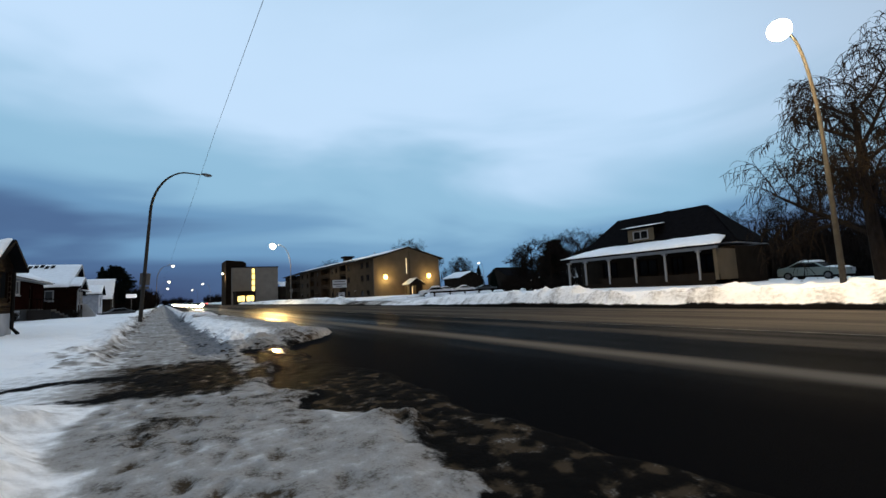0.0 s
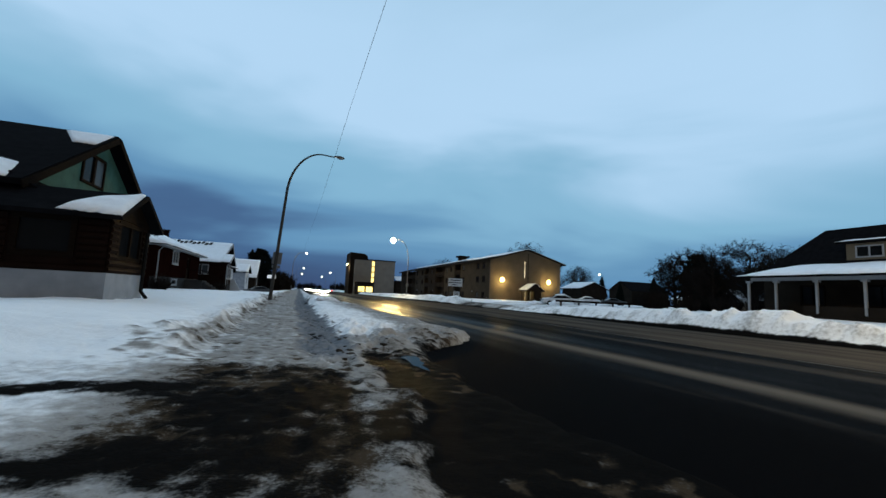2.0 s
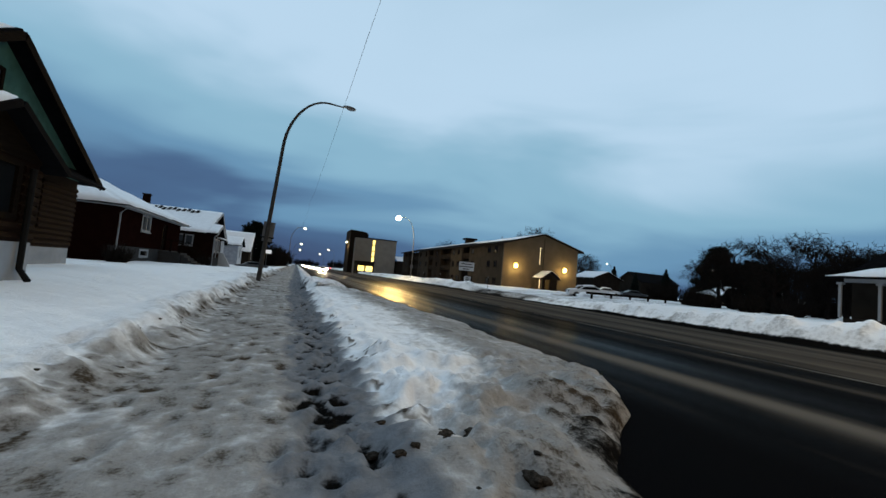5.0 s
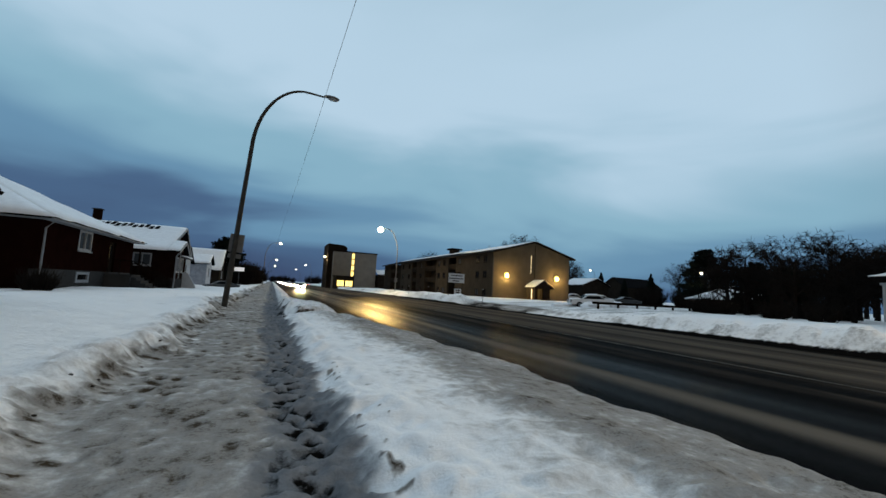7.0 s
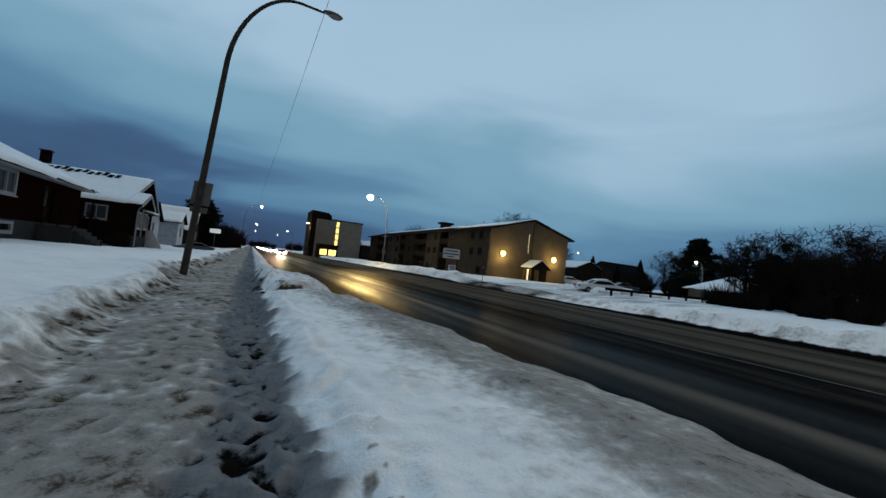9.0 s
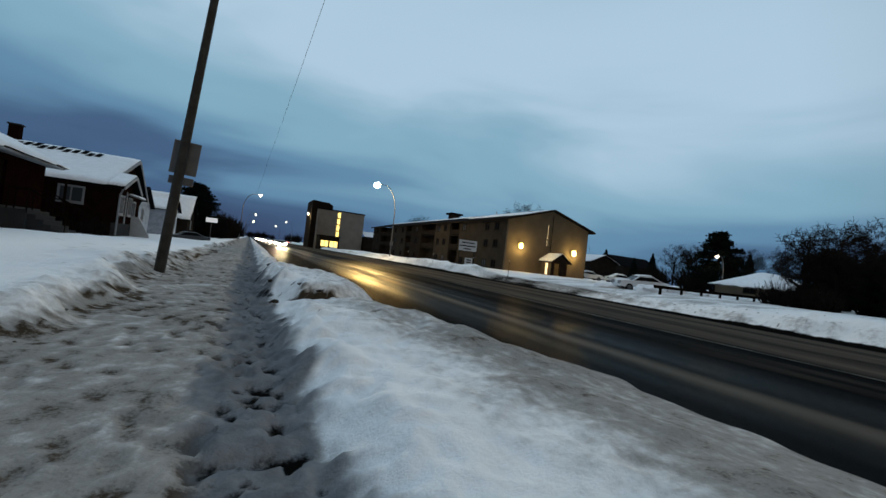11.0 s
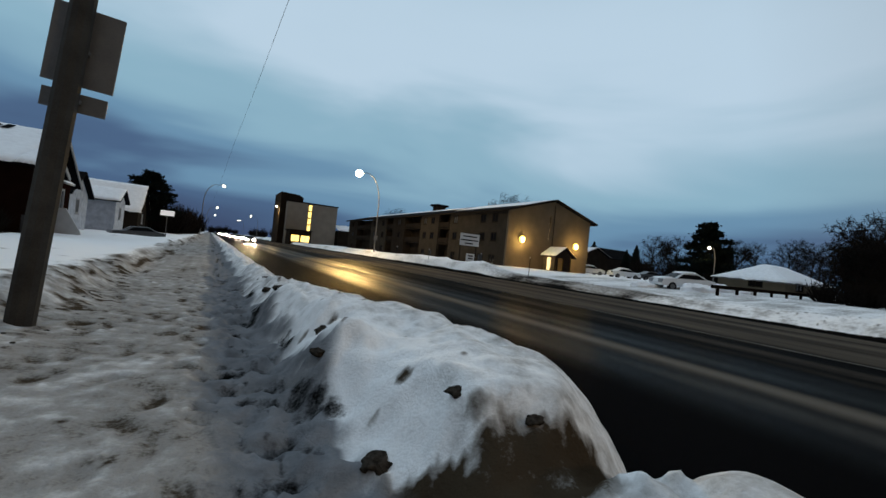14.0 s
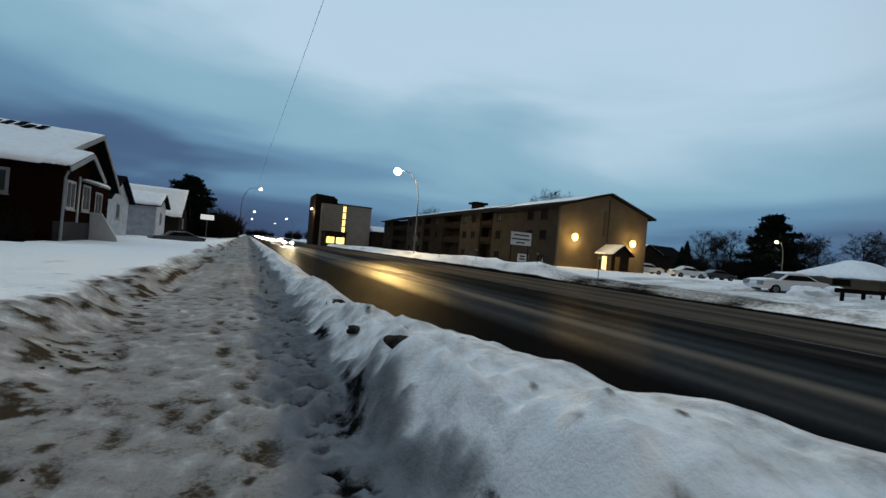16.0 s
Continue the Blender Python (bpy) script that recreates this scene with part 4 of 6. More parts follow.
    courses("y", q0 + 0.05, px0 - 3.2, px1 - 0.05, 1.05, 2.75, -1, [(-7.85, -6.35, 1.45, 2.65), (-11.2, -10.2, 1.5, 2.6)])
    courses("x", x1 - 0.03, q1 + 0.1, y1, 0.95, 3.5, 1, [(27.6, 28.9, 1.65, 3.15)])
    # downpipe and corner posts
    P("downpipe", tube([(px1 + 0.1, q1 - 0.45, 2.6), (px1 + 0.1, q1 - 0.45, 0.5), (px1 + 0.3, q1 - 0.5, 0.25)], 0.06, 8), RUBBER, t, "black downpipe")
    P("post", box(-10.75, q0 - 0.08, -0.05, -10.55, q0 + 0.0, 1.1), BLACKWOOD)
    return t


green_house()


# ---- brick bungalow with a hipped roof ----
def hip_house():
    t = thing("house", "dark red brick bungalow with a snow-covered hipped roof", "house", "houses on the lawn side", at=(-14, 43, 0.2))
    sub = []

    def P(name, bm, mat, parent=t, label=""):
        ob = part(name, bm, mat, parent, label)
        sub.append(ob)
        return ob

    x0, x1, y0, y1, ze = -23.0, -10.3, 40.0, 54.0, 3.85
    hole = (44.2, 45.9, 2.45, 3.5)
    entry = (49.0, 50.2, 1.2, 3.3)
    P("foundation", wall("x", x1 + 0.02, y0, y1, -0.4, 1.25, -0.3, [(44.4, 46.0, 0.62, 1.1)]), HOUSEBASE)
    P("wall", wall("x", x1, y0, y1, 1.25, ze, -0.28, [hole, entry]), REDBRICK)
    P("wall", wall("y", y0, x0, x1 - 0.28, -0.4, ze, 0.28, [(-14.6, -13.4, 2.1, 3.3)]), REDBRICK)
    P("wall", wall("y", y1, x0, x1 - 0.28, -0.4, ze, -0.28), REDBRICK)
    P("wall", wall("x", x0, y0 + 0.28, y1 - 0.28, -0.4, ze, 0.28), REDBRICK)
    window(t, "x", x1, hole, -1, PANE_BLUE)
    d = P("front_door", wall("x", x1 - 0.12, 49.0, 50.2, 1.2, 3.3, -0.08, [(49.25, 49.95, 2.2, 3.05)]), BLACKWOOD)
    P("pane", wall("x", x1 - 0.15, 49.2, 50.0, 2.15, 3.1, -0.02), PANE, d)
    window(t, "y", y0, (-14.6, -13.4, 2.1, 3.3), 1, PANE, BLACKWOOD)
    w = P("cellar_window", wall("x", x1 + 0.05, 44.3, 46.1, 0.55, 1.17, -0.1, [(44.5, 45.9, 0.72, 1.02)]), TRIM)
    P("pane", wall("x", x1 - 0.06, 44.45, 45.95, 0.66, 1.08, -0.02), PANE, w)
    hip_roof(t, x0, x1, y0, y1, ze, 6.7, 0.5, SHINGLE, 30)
    P("gutter", tube([(x1 + 0.55, y0 - 0.5, 3.62), (x1 + 0.55, y1 + 0.5, 3.62)], 0.06, 8), TRIM)
    P("downpipe", tube([(x1 + 0.45, y0 + 0.15, 3.6), (x1 + 0.1, y0 + 0.15, 3.2), (x1 + 0.1, y0 + 0.15, 0.4)], 0.05, 8), TRIM, t, "white downpipe")
    c = P("chimney", box(-17.6, 43.4, 5.9, -17.0, 44.0, 7.1, 0.02), REDBRICK)
    P("chimney_cap", box(-17.7, 43.3, 7.1, -16.9, 44.1, 7.2), HOUSEBASE, c)
    # front stoop with a rail
    s = P("stoop", box(-10.25, 48.4, -0.3, -8.8, 50.8, 1.15), HOUSEBASE)
    for k in range(5):
        P("step", box(-8.8 + 0.28 * k, 48.6, -0.3, -8.52 + 0.28 * k, 50.6, 0.97 - 0.19 * k), HOUSEBASE, s)
    for yy in (48.45, 50.75):
        r = P("rail", tube([(-10.2, yy, 2.1), (-8.8, yy, 2.1), (-7.4, yy, 1.15)], 0.03, 6), BLACKWOOD)
        for xx, za, zb in ((-10.1, 1.15, 2.1), (-9.45, 1.15, 2.1), (-8.8, 1.0, 2.1), (-7.45, 0.0, 1.15)):
            P("baluster", tube([(xx, yy, za), (xx, yy, zb)], 0.025, 6), BLACKWOOD, r)
    for ob in sub:
        if ob.parent == t:
            ob.matrix_parent_inverse = Matrix.Translation((14, -43, -0.2))
    for ob in t.children:
        ob.matrix_parent_inverse = Matrix.Translation((14, -43, -0.2))
    return t


hip_house()


def settle(t):
    """Keeps the parts of a thing where they were built, in the world."""
    inv = Matrix.Translation(t.location).inverted()
    for ob in t.children:
        ob.matrix_parent_inverse = inv
    return t


def profile_wall(at, prof, thick):
    """A wall in the plane x = at, with an outline of (y, z) points."""
    bm = bmesh.new()
    f = [bm.verts.new((at, a, z)) for a, z in prof]
    g = [bm.verts.new((at + thick, a, z)) for a, z in prof]
    bm.faces.new(f)
    bm.faces.new(g[::-1])
    n = len(prof)
    for i in range(n):
        bm.faces.new((f[i], f[(i + 1) % n], g[(i + 1) % n], g[i]))
    bmesh.ops.recalc_face_normals(bm, faces=bm.faces)
    return bm


def brick_gable_house():
    """A gable with a long slope to the near side; a lower bay juts out under the same slope."""
    t = thing("house", "brown brick house with a snowy gable roof and white porch stair", "house", "houses on the lawn side", at=(-15, 67.5, 0.0))
    x0, xm, xb = -23.0, -10.0, -8.9
    ye, yr, yf, ze, zr, zf = 61.4, 69.7, 74.5, 3.5, 6.55, 3.3
    k = (zr - ze) / (yr - ye)
    yb, yc = 64.4, 66.7
    zb = ze + k * (yb - ye)
    h1, h2 = (62.5, 63.6, 1.65, 3.0), (64.75, 65.85, 1.65, 3.0)
    part("foundation", wall("x", xb + 0.02, 62.0, 66.2, -0.5, 0.95, -0.3), HOUSEBASE, t)
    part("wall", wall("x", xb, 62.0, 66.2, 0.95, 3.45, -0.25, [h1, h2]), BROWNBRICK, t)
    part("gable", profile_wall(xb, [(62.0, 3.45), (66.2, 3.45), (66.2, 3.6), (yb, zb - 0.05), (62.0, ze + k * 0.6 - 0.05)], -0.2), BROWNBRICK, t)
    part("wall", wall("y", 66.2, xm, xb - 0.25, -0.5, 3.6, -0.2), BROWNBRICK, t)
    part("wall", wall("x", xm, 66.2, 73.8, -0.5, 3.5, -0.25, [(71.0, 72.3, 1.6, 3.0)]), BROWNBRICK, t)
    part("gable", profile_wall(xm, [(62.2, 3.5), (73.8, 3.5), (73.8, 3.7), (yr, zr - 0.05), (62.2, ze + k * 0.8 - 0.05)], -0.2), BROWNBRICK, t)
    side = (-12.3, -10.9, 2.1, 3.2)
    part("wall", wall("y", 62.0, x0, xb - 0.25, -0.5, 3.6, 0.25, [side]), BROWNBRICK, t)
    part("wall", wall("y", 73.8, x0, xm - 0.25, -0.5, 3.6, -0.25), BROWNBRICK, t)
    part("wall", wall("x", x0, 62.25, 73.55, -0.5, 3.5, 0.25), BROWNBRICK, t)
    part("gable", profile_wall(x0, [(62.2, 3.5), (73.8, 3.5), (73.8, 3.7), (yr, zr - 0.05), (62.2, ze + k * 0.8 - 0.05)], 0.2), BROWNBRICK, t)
    window(t, "x", xb, h1, -1, PANE_BLUE)
    window(t, "x", xb, h2, -1, PANE_BLUE)
    window(t, "x", xm, (71.0, 72.3, 1.6, 3.0), -1, PANE)
    window(t, "y", 62.0, side, 1, PANE_BLUE)
    part("corner_trim", box(xb + 0.004, 64.0, 0.95, xb + 0.05, 64.22, 3.4), TRIM, t, "white painted corner board")

    def slope(name, c, seed, rim=0.16):
        r = part(name, slab(c, 0.16), SHINGLE, t)
        q = [Vector(p) + Vector((0, 0, 0.176)) for p in c]
        part("snow_layer", snow_cover(*q, rim, seed), SNOW, r, "bluish white snow on the roof")

    xr, xq = xm + 0.5, xb + 0.42
    slope("roof", [(x0 - 0.5, ye, ze), (xr, ye, ze), (xr, yr, zr), (x0 - 0.5, yr, zr)], 50)
    slope("roof", [(x0 - 0.5, yf, zf), (xr, yf, zf), (xr, yr, zr), (x0 - 0.5, yr, zr)], 51)
    slope("bay_roof", [(xr + 0.004, ye, ze), (xq, ye, ze), (xq, yb, zb), (xr + 0.004, yb, zb)], 55)
    slope("bay_roof", [(xm - 0.3, yc, 3.4), (xq, yc, 3.4), (xq, yb, zb), (xm - 0.3, yb, zb)], 56)
    for name, x, ya, za, yz, zz in (("bargeboard", xr, yf, zf, yr, zr), ("bargeboard", xr, yb + 0.3, zb + 0.12, yr, zr), ("bay_bargeboard", xq, yc, 3.4, yb, zb), ("bay_bargeboard", xq, ye, ze, yb, zb)):
        part(name, slab([(x, ya, za - 0.1), (x + 0.06, ya, za - 0.1), (x + 0.06, yz, zz - 0.1), (x, yz, zz - 0.1)], 0.24), TRIM, t, "weathered white bargeboard")
    # shingle rows melted free below the ridge
    for n in range(11):
        a = -17.2 + 0.5 * n
        y = 67.4 + 0.25 * (n % 3)
        z = ze + k * (y - ye) + 0.37
        part("bare_shingle_row", slab([(a, y, z), (a + 0.34, y, z), (a + 0.34, y + 1.1, z + 1.1 * k), (a, y + 1.1, z + 1.1 * k)], 0.03), SHINGLE, t, "dark shingles melted free of snow")
    part("downpipe", tube([(xb + 0.3, 61.6, 3.4), (xb + 0.08, 62.0, 3.1), (xb + 0.08, 62.0, -0.2)], 0.06, 8), TRIM, t, "white downpipe")
    c = part("chimney", box(-18.3, 69.4, 5.9, -17.6, 70.0, 7.85, 0.03), BROWNBRICK, t)
    part("chimney_cap", box(-18.38, 69.32, 7.85, -17.52, 70.08, 7.95), HOUSEBASE, c)
    hood = part("window_hood", slab([(xb, 64.4, 3.2), (xb, 66.3, 3.2), (xb + 0.8, 66.3, 3.02), (xb + 0.8, 64.4, 3.02)], 0.1), TRIM, t)
    part("snow_layer", snow_cover((xb + 0.8, 64.4, 3.13), (xb + 0.8, 66.3, 3.13), (xb + 0.02, 66.3, 3.3), (xb + 0.02, 64.4, 3.3), 0.1, 61, nu=10, nv=6), SNOW, hood)
    # white stair cheek by the bay
    cheek = profile_wall(0, [(0.0, -0.4), (1.5, -0.4), (1.35, 0.2), (0.55, 1.6), (0.0, 1.6)], 0.18)
    for v in cheek.verts:
        v.co = Vector((xb - 0.1 + v.co.y, 66.45 + v.co.x, v.co.z))
    part("stair_cheek", cheek, SIGNWHITE, t, "white painted stair cheek")
    # porch deck and long stair along the near wall
    part("porch_deck", box(-14.6, 60.3, 0.95, -11.3, 61.98, 1.15), BLACKWOOD, t)
    for xx in (-14.5, -12.9, -11.4):
        part("porch_post", box(xx - 0.06, 60.32, -0.4, xx + 0.06, 60.44, 3.5), BLACKWOOD, t)
    for n in range(6):
        part("step", box(-11.3 + 0.32 * n, 60.4, -0.4, -10.98 + 0.32 * n, 61.8, 0.96 - 0.19 * n), BLACKWOOD, t)
    r = part("rail", tube([(-14.5, 60.38, 2.1), (-11.4, 60.38, 2.1), (-9.3, 60.38, 0.9)], 0.05, 6), BLACKWOOD, t)
    for n in range(15):
        xx = -14.4 + 0.36 * n
        part("baluster", tube([(xx, 60.38, 0.0 if xx > -11.4 else 1.15), (xx, 60.38, min(2.1, 2.1 - (xx + 11.4) * 0.571))], 0.03, 5), BLACKWOOD, r)
    return settle(t)


brick_gable_house()


def small_house(x0, x1, y0, y1, ze, zr, axis, mat, label, seed, holes=(), base=0.2, snow=True, lit=False):
    """A plain gabled house: walls with openings on the street side and the near side."""
    t = thing("house", label, "house", "houses on the lawn side" if x0 < 0 else "houses behind the trees", at=((x0 + x1) / 2, (y0 + y1) / 2, base))
    sx = x1 if x0 < 0 else x0
    s = -1 if x0 < 0 else 1
    part("wall", wall("x", sx, y0, y1, base - 0.3, ze, s * 0.25, holes), mat, t)
    part("wall", wall("x", x0 if x0 < 0 else x1, y0, y1, base - 0.3, ze, -s * 0.25), mat, t)
    part("wall", wall("y", y0, x0 + 0.25, x1 - 0.25, base - 0.3, ze, 0.25), mat, t)
    part("wall", wall("y", y1, x0 + 0.25, x1 - 0.25, base - 0.3, ze, -0.25), mat, t)
    for h in holes:
        window(t, "x", sx, h, s, LIT if lit else PANE)
    if axis == "x":
        part("gable", gable_wall("x", x0, y0, y1, ze - 0.05, ze, zr - 0.05, 0.2), mat, t)
        part("gable", gable_wall("x", x1, y0, y1, ze - 0.05, ze, zr - 0.05, -0.2), mat, t)
    else:
        part("gable", gable_wall("y", y0, x0, x1, ze - 0.05, ze, zr - 0.05, 0.2), mat, t)
        part("gable", gable_wall("y", y1, x0, x1, ze - 0.05, ze, zr - 0.05, -0.2), mat, t)
    gable_roof(t, x0, x1, y0, y1, ze, zr, axis, 0.45, SHINGLE, [(-1, 0, 1, 0, 1), (1, 0, 1, 0, 1)] if snow else None, seed=seed)
    return settle(t)


small_house(-20, -11.4, 79.0, 86.0, 3.3, 5.3, "x", WHITESIDE, "grey-white sided house with a dark steep roof", 70, [(82.0, 83.0, 1.5, 2.8)], base=-0.1, snow=False)
small_house(-17, -9.9, 91.0, 96.5, 3.5, 4.8, "x", WHITESIDE, "low white sided house with a snowy roof", 75, [(93.2, 94.2, 1.4, 2.7)], base=-0.1)
small_house(-20, -9.3, 103, 111, 3.0, 6.6, "x", STUCCO_DARK, "brown house with a steep snowy roof", 80, [(106.5, 107.7, 1.2, 2.5)], base=-0.1)
small_house(-20, -9.0, 132, 142, 3.4, 5.6, "y", BROWNBRICK, "dark brick house with a snowy roof far along the street", 85, [(136, 137.4, 1.4, 2.7)])


# ---- bungalow with a veranda across the road ----
def veranda_house():
    t = thing("house", "pale bungalow with a columned veranda and snowy veranda roof", "house", at=(42, 19, 0.4))
    x0, x1, y0, y1, fl = 38.2, 44.4, 13.8, 29.0, 0.85
    holes = [(15.4, 16.8, 1.5, 3.0), (18.0, 19.0, fl + 0.02, 3.0), (20.4, 22.2, 1.5, 3.0), (24.6, 26.2, 1.5, 3.0)]
    # house walls and veranda floor coloured dark for shade; the end wall stays pale
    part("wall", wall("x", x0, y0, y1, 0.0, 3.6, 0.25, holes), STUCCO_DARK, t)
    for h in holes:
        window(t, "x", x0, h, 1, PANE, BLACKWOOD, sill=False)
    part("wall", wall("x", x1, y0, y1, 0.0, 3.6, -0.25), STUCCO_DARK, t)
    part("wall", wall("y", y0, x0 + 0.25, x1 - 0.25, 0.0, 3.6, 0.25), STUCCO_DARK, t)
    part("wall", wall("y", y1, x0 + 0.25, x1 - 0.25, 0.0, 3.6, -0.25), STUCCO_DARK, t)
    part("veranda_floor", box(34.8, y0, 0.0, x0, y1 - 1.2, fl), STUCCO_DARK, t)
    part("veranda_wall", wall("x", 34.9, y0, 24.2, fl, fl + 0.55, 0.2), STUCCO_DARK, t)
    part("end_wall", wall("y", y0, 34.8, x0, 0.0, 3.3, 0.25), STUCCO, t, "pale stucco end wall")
    for yy in (15.2, 17.9, 20.6, 23.3, 26.0, 28.05):
        c = part("column", box(34.86, yy - 0.075, fl, 35.02, yy + 0.075, 3.25, 0.015), TRIM, t)
        part("capital", box(34.8, yy - 0.17, 3.1, 35.14, yy + 0.17, 3.25), TRIM, c)
    part("beam", box(34.82, y0, 3.25, 35.12, y1 - 1.2, 3.5), TRIM, t)
    sk = [(34.2, y0 - 0.6, 3.45), (34.2, y1 - 0.6, 3.45), (39.0, y1 - 2.0, 4.45), (39.0, y0 + 0.8, 4.45)]
    r = part("veranda_roof", slab(sk, 0.16), SHINGLE, t)
    part("snow_layer", snow_cover(*[Vector(p) + Vector((0, 0, 0.18)) for p in sk], 0.22, 90, nu=40), SNOW, r, "thick white snow on the veranda roof")
    hip_roof(t, x0, x1, y0, y1, 4.2, 7.7, 0.3, SHINGLE, 95, snow=False)
    d = part("dormer", box(38.7, 20.6, 4.7, 42.0, 23.4, 6.2), SHINGLE, t)
    part("dormer_face", wall("x", 38.66, 20.65, 23.35, 4.75, 6.18, 0.03, [(21.2, 22.8, 5.1, 6.0)]), STUCCO, d, "pale stucco dormer face")
    part("dormer_window", wall("x", 38.62, 21.2, 22.8, 5.1, 6.0, 0.06, [(21.3, 21.95, 5.2, 5.9), (22.05, 22.7, 5.2, 5.9)]), TRIM, d)
    for ya, yz in ((21.28, 21.97), (22.03, 22.72)):
        part("dormer_pane", wall("x", 38.65, ya, yz, 5.18, 5.92, 0.01), PANE_DUSTY, d)
    snowy = [(38.25, 20.25, 6.35), (38.25, 23.75, 6.35), (41.4, 23.75, 6.8), (41.4, 20.25, 6.8)]
    part("snow_layer", snow_cover(*[Vector(p) for p in snowy], 0.08, 97, nu=12, nv=6), SNOW, d)
    part("dormer_roof", slab([(38.3, 20.2, 6.2), (38.3, 23.8, 6.2), (41.5, 23.8, 6.65), (41.5, 20.2, 6.65)], 0.14), SHINGLE, d)
    c = part("chimney", box(41.7, 20.5, 7.3, 42.3, 21.1, 7.95, 0.03), BROWNBRICK, t)
    return settle(t)


veranda_house()


# ---- apartment block ----
def apartment_block():
    t = thing("apartment_building", "three-storey tan stucco apartment block with wall lamps", "apartment building", at=(42.4, 110, 0.3))
    x0, x1, y0, y1, zb, ze, zr = 34.5, 50.3, 76.3, 150.0, 0.0, 8.3, 10.55
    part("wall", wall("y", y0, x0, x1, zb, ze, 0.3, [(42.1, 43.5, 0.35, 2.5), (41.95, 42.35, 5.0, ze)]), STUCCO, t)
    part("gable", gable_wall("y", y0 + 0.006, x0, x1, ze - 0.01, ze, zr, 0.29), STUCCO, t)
    st = part("stair_window", wall("y", y0 + 0.302, 41.8, 42.5, 4.9, ze + 0.1, 0.06, [(42.0, 42.3, 5.05 + 0.82 * k, 5.8 + 0.82 * k) for k in range(4)]), STUCCO_DARK, t)
    part("pane", wall("y", y0 + 0.37, 41.9, 42.4, 4.95, ze, 0.02), LIT, st, "lit narrow stair window")
    part("downpipe", tube([(42.75, y0 - 0.06, 9.9), (42.75, y0 - 0.06, 3.6)], 0.05, 6), STUCCO_DARK, t)
    # street side: flush bays with windows, and balcony recesses between
    bays = [(76.6, 92.0), (96.0, 103.0), (110.5, 117.0), (121.0, 131.0), (142.0, 150.0)]
    win = {0: [79.4, 82.3, 90.2], 1: [98.2, 101.2], 2: [113.5], 3: [123.0, 128.6], 4: [146.0]}
    for n, (a, b) in enumerate(bays):
        holes = []
        for yc in win[n]:
            for zc in (1.25, 4.45, 7.15):
                holes.append((yc - 0.65, yc + 0.65, zc - 0.55, zc + 0.6))
        # street bays get darker stucco than the lamplit gable, in place of shade
        part("wall", wall("x", x0, a, b, zb, ze, 0.3, holes), STUCCO_SHADED if n == 0 else (STUCCO_SHADED if n % 2 else STUCCO_DARK), t)
        for i, h in enumerate(holes):
            window(t, "x", x0, h, 1, PANE_BLUE if (i * 7 + n) % 5 == 1 else PANE, STUCCO_DARK)
    for a, b in ((92.0, 96.0), (103.0, 110.5), (117.0, 121.0), (131.0, 142.0)):
        # recess walls, slabs and rails coloured dark for the shade inside
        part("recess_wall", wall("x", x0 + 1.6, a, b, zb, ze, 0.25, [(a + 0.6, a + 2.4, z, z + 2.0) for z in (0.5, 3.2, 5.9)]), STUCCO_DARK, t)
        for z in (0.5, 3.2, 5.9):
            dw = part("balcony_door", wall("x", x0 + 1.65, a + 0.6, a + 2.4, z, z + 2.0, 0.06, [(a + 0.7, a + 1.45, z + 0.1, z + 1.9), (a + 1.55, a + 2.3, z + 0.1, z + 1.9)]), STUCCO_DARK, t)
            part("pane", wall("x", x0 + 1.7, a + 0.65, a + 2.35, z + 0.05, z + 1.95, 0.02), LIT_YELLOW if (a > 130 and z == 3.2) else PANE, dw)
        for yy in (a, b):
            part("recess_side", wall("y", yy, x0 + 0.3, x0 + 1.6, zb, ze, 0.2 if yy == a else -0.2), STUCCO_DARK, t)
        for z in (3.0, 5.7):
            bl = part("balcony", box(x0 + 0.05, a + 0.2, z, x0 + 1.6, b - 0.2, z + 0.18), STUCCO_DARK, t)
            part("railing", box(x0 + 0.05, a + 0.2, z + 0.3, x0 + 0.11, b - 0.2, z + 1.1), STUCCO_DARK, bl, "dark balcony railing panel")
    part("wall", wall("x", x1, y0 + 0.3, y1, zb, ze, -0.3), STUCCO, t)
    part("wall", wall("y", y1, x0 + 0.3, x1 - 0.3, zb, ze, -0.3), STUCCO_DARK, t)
    k = (zr - ze) / ((x1 - x0) / 2)
    gable_roof(t, x0, x1, y0, y1, ze, zr, "y", 0.75, SHINGLE, [(-1, 0.01, 0.26, 0.4, 1), (-1, 0.3, 1, 0.72, 1), (1, 0, 1, 0.02, 1)], seed=100, cover=0.10)
    for s, xe in ((-1, x0 - 0.75), (1, x1 + 0.75)):
        part("fascia", slab([(xe, y0 - 0.8, ze - k * 0.75 - 0.1), (xe, y0 - 0.74, ze - k * 0.75 - 0.1), (42.4, y0 - 0.74, zr - 0.1), (42.4, y0 - 0.8, zr - 0.1)], 0.24), STUCCO_DARK, t)
        part("fascia", box(xe - 0.03, y0 - 0.7, ze - k * 0.75 - 0.12, xe + 0.03, y1 + 0.7, ze - k * 0.75 + 0.16), STUCCO_DARK, t)
    v = part("roof_vent", box(41.4, 110.0, 10.3, 43.4, 112.0, 11.5, 0.03), STUCCO_DARK, t)
    part("vent_cap", box(40.9, 109.5, 11.5, 43.9, 112.5, 11.9, 0.04), SHINGLE, v)
    part("vent_pipe", tube([(42.0, 92, 10.3), (42.0, 92, 11.2)], 0.1, 8), GALV, t)
    # entrance porch: lit inside, open to the near side
    e0, e1, ey = 41.3, 44.3, 73.8
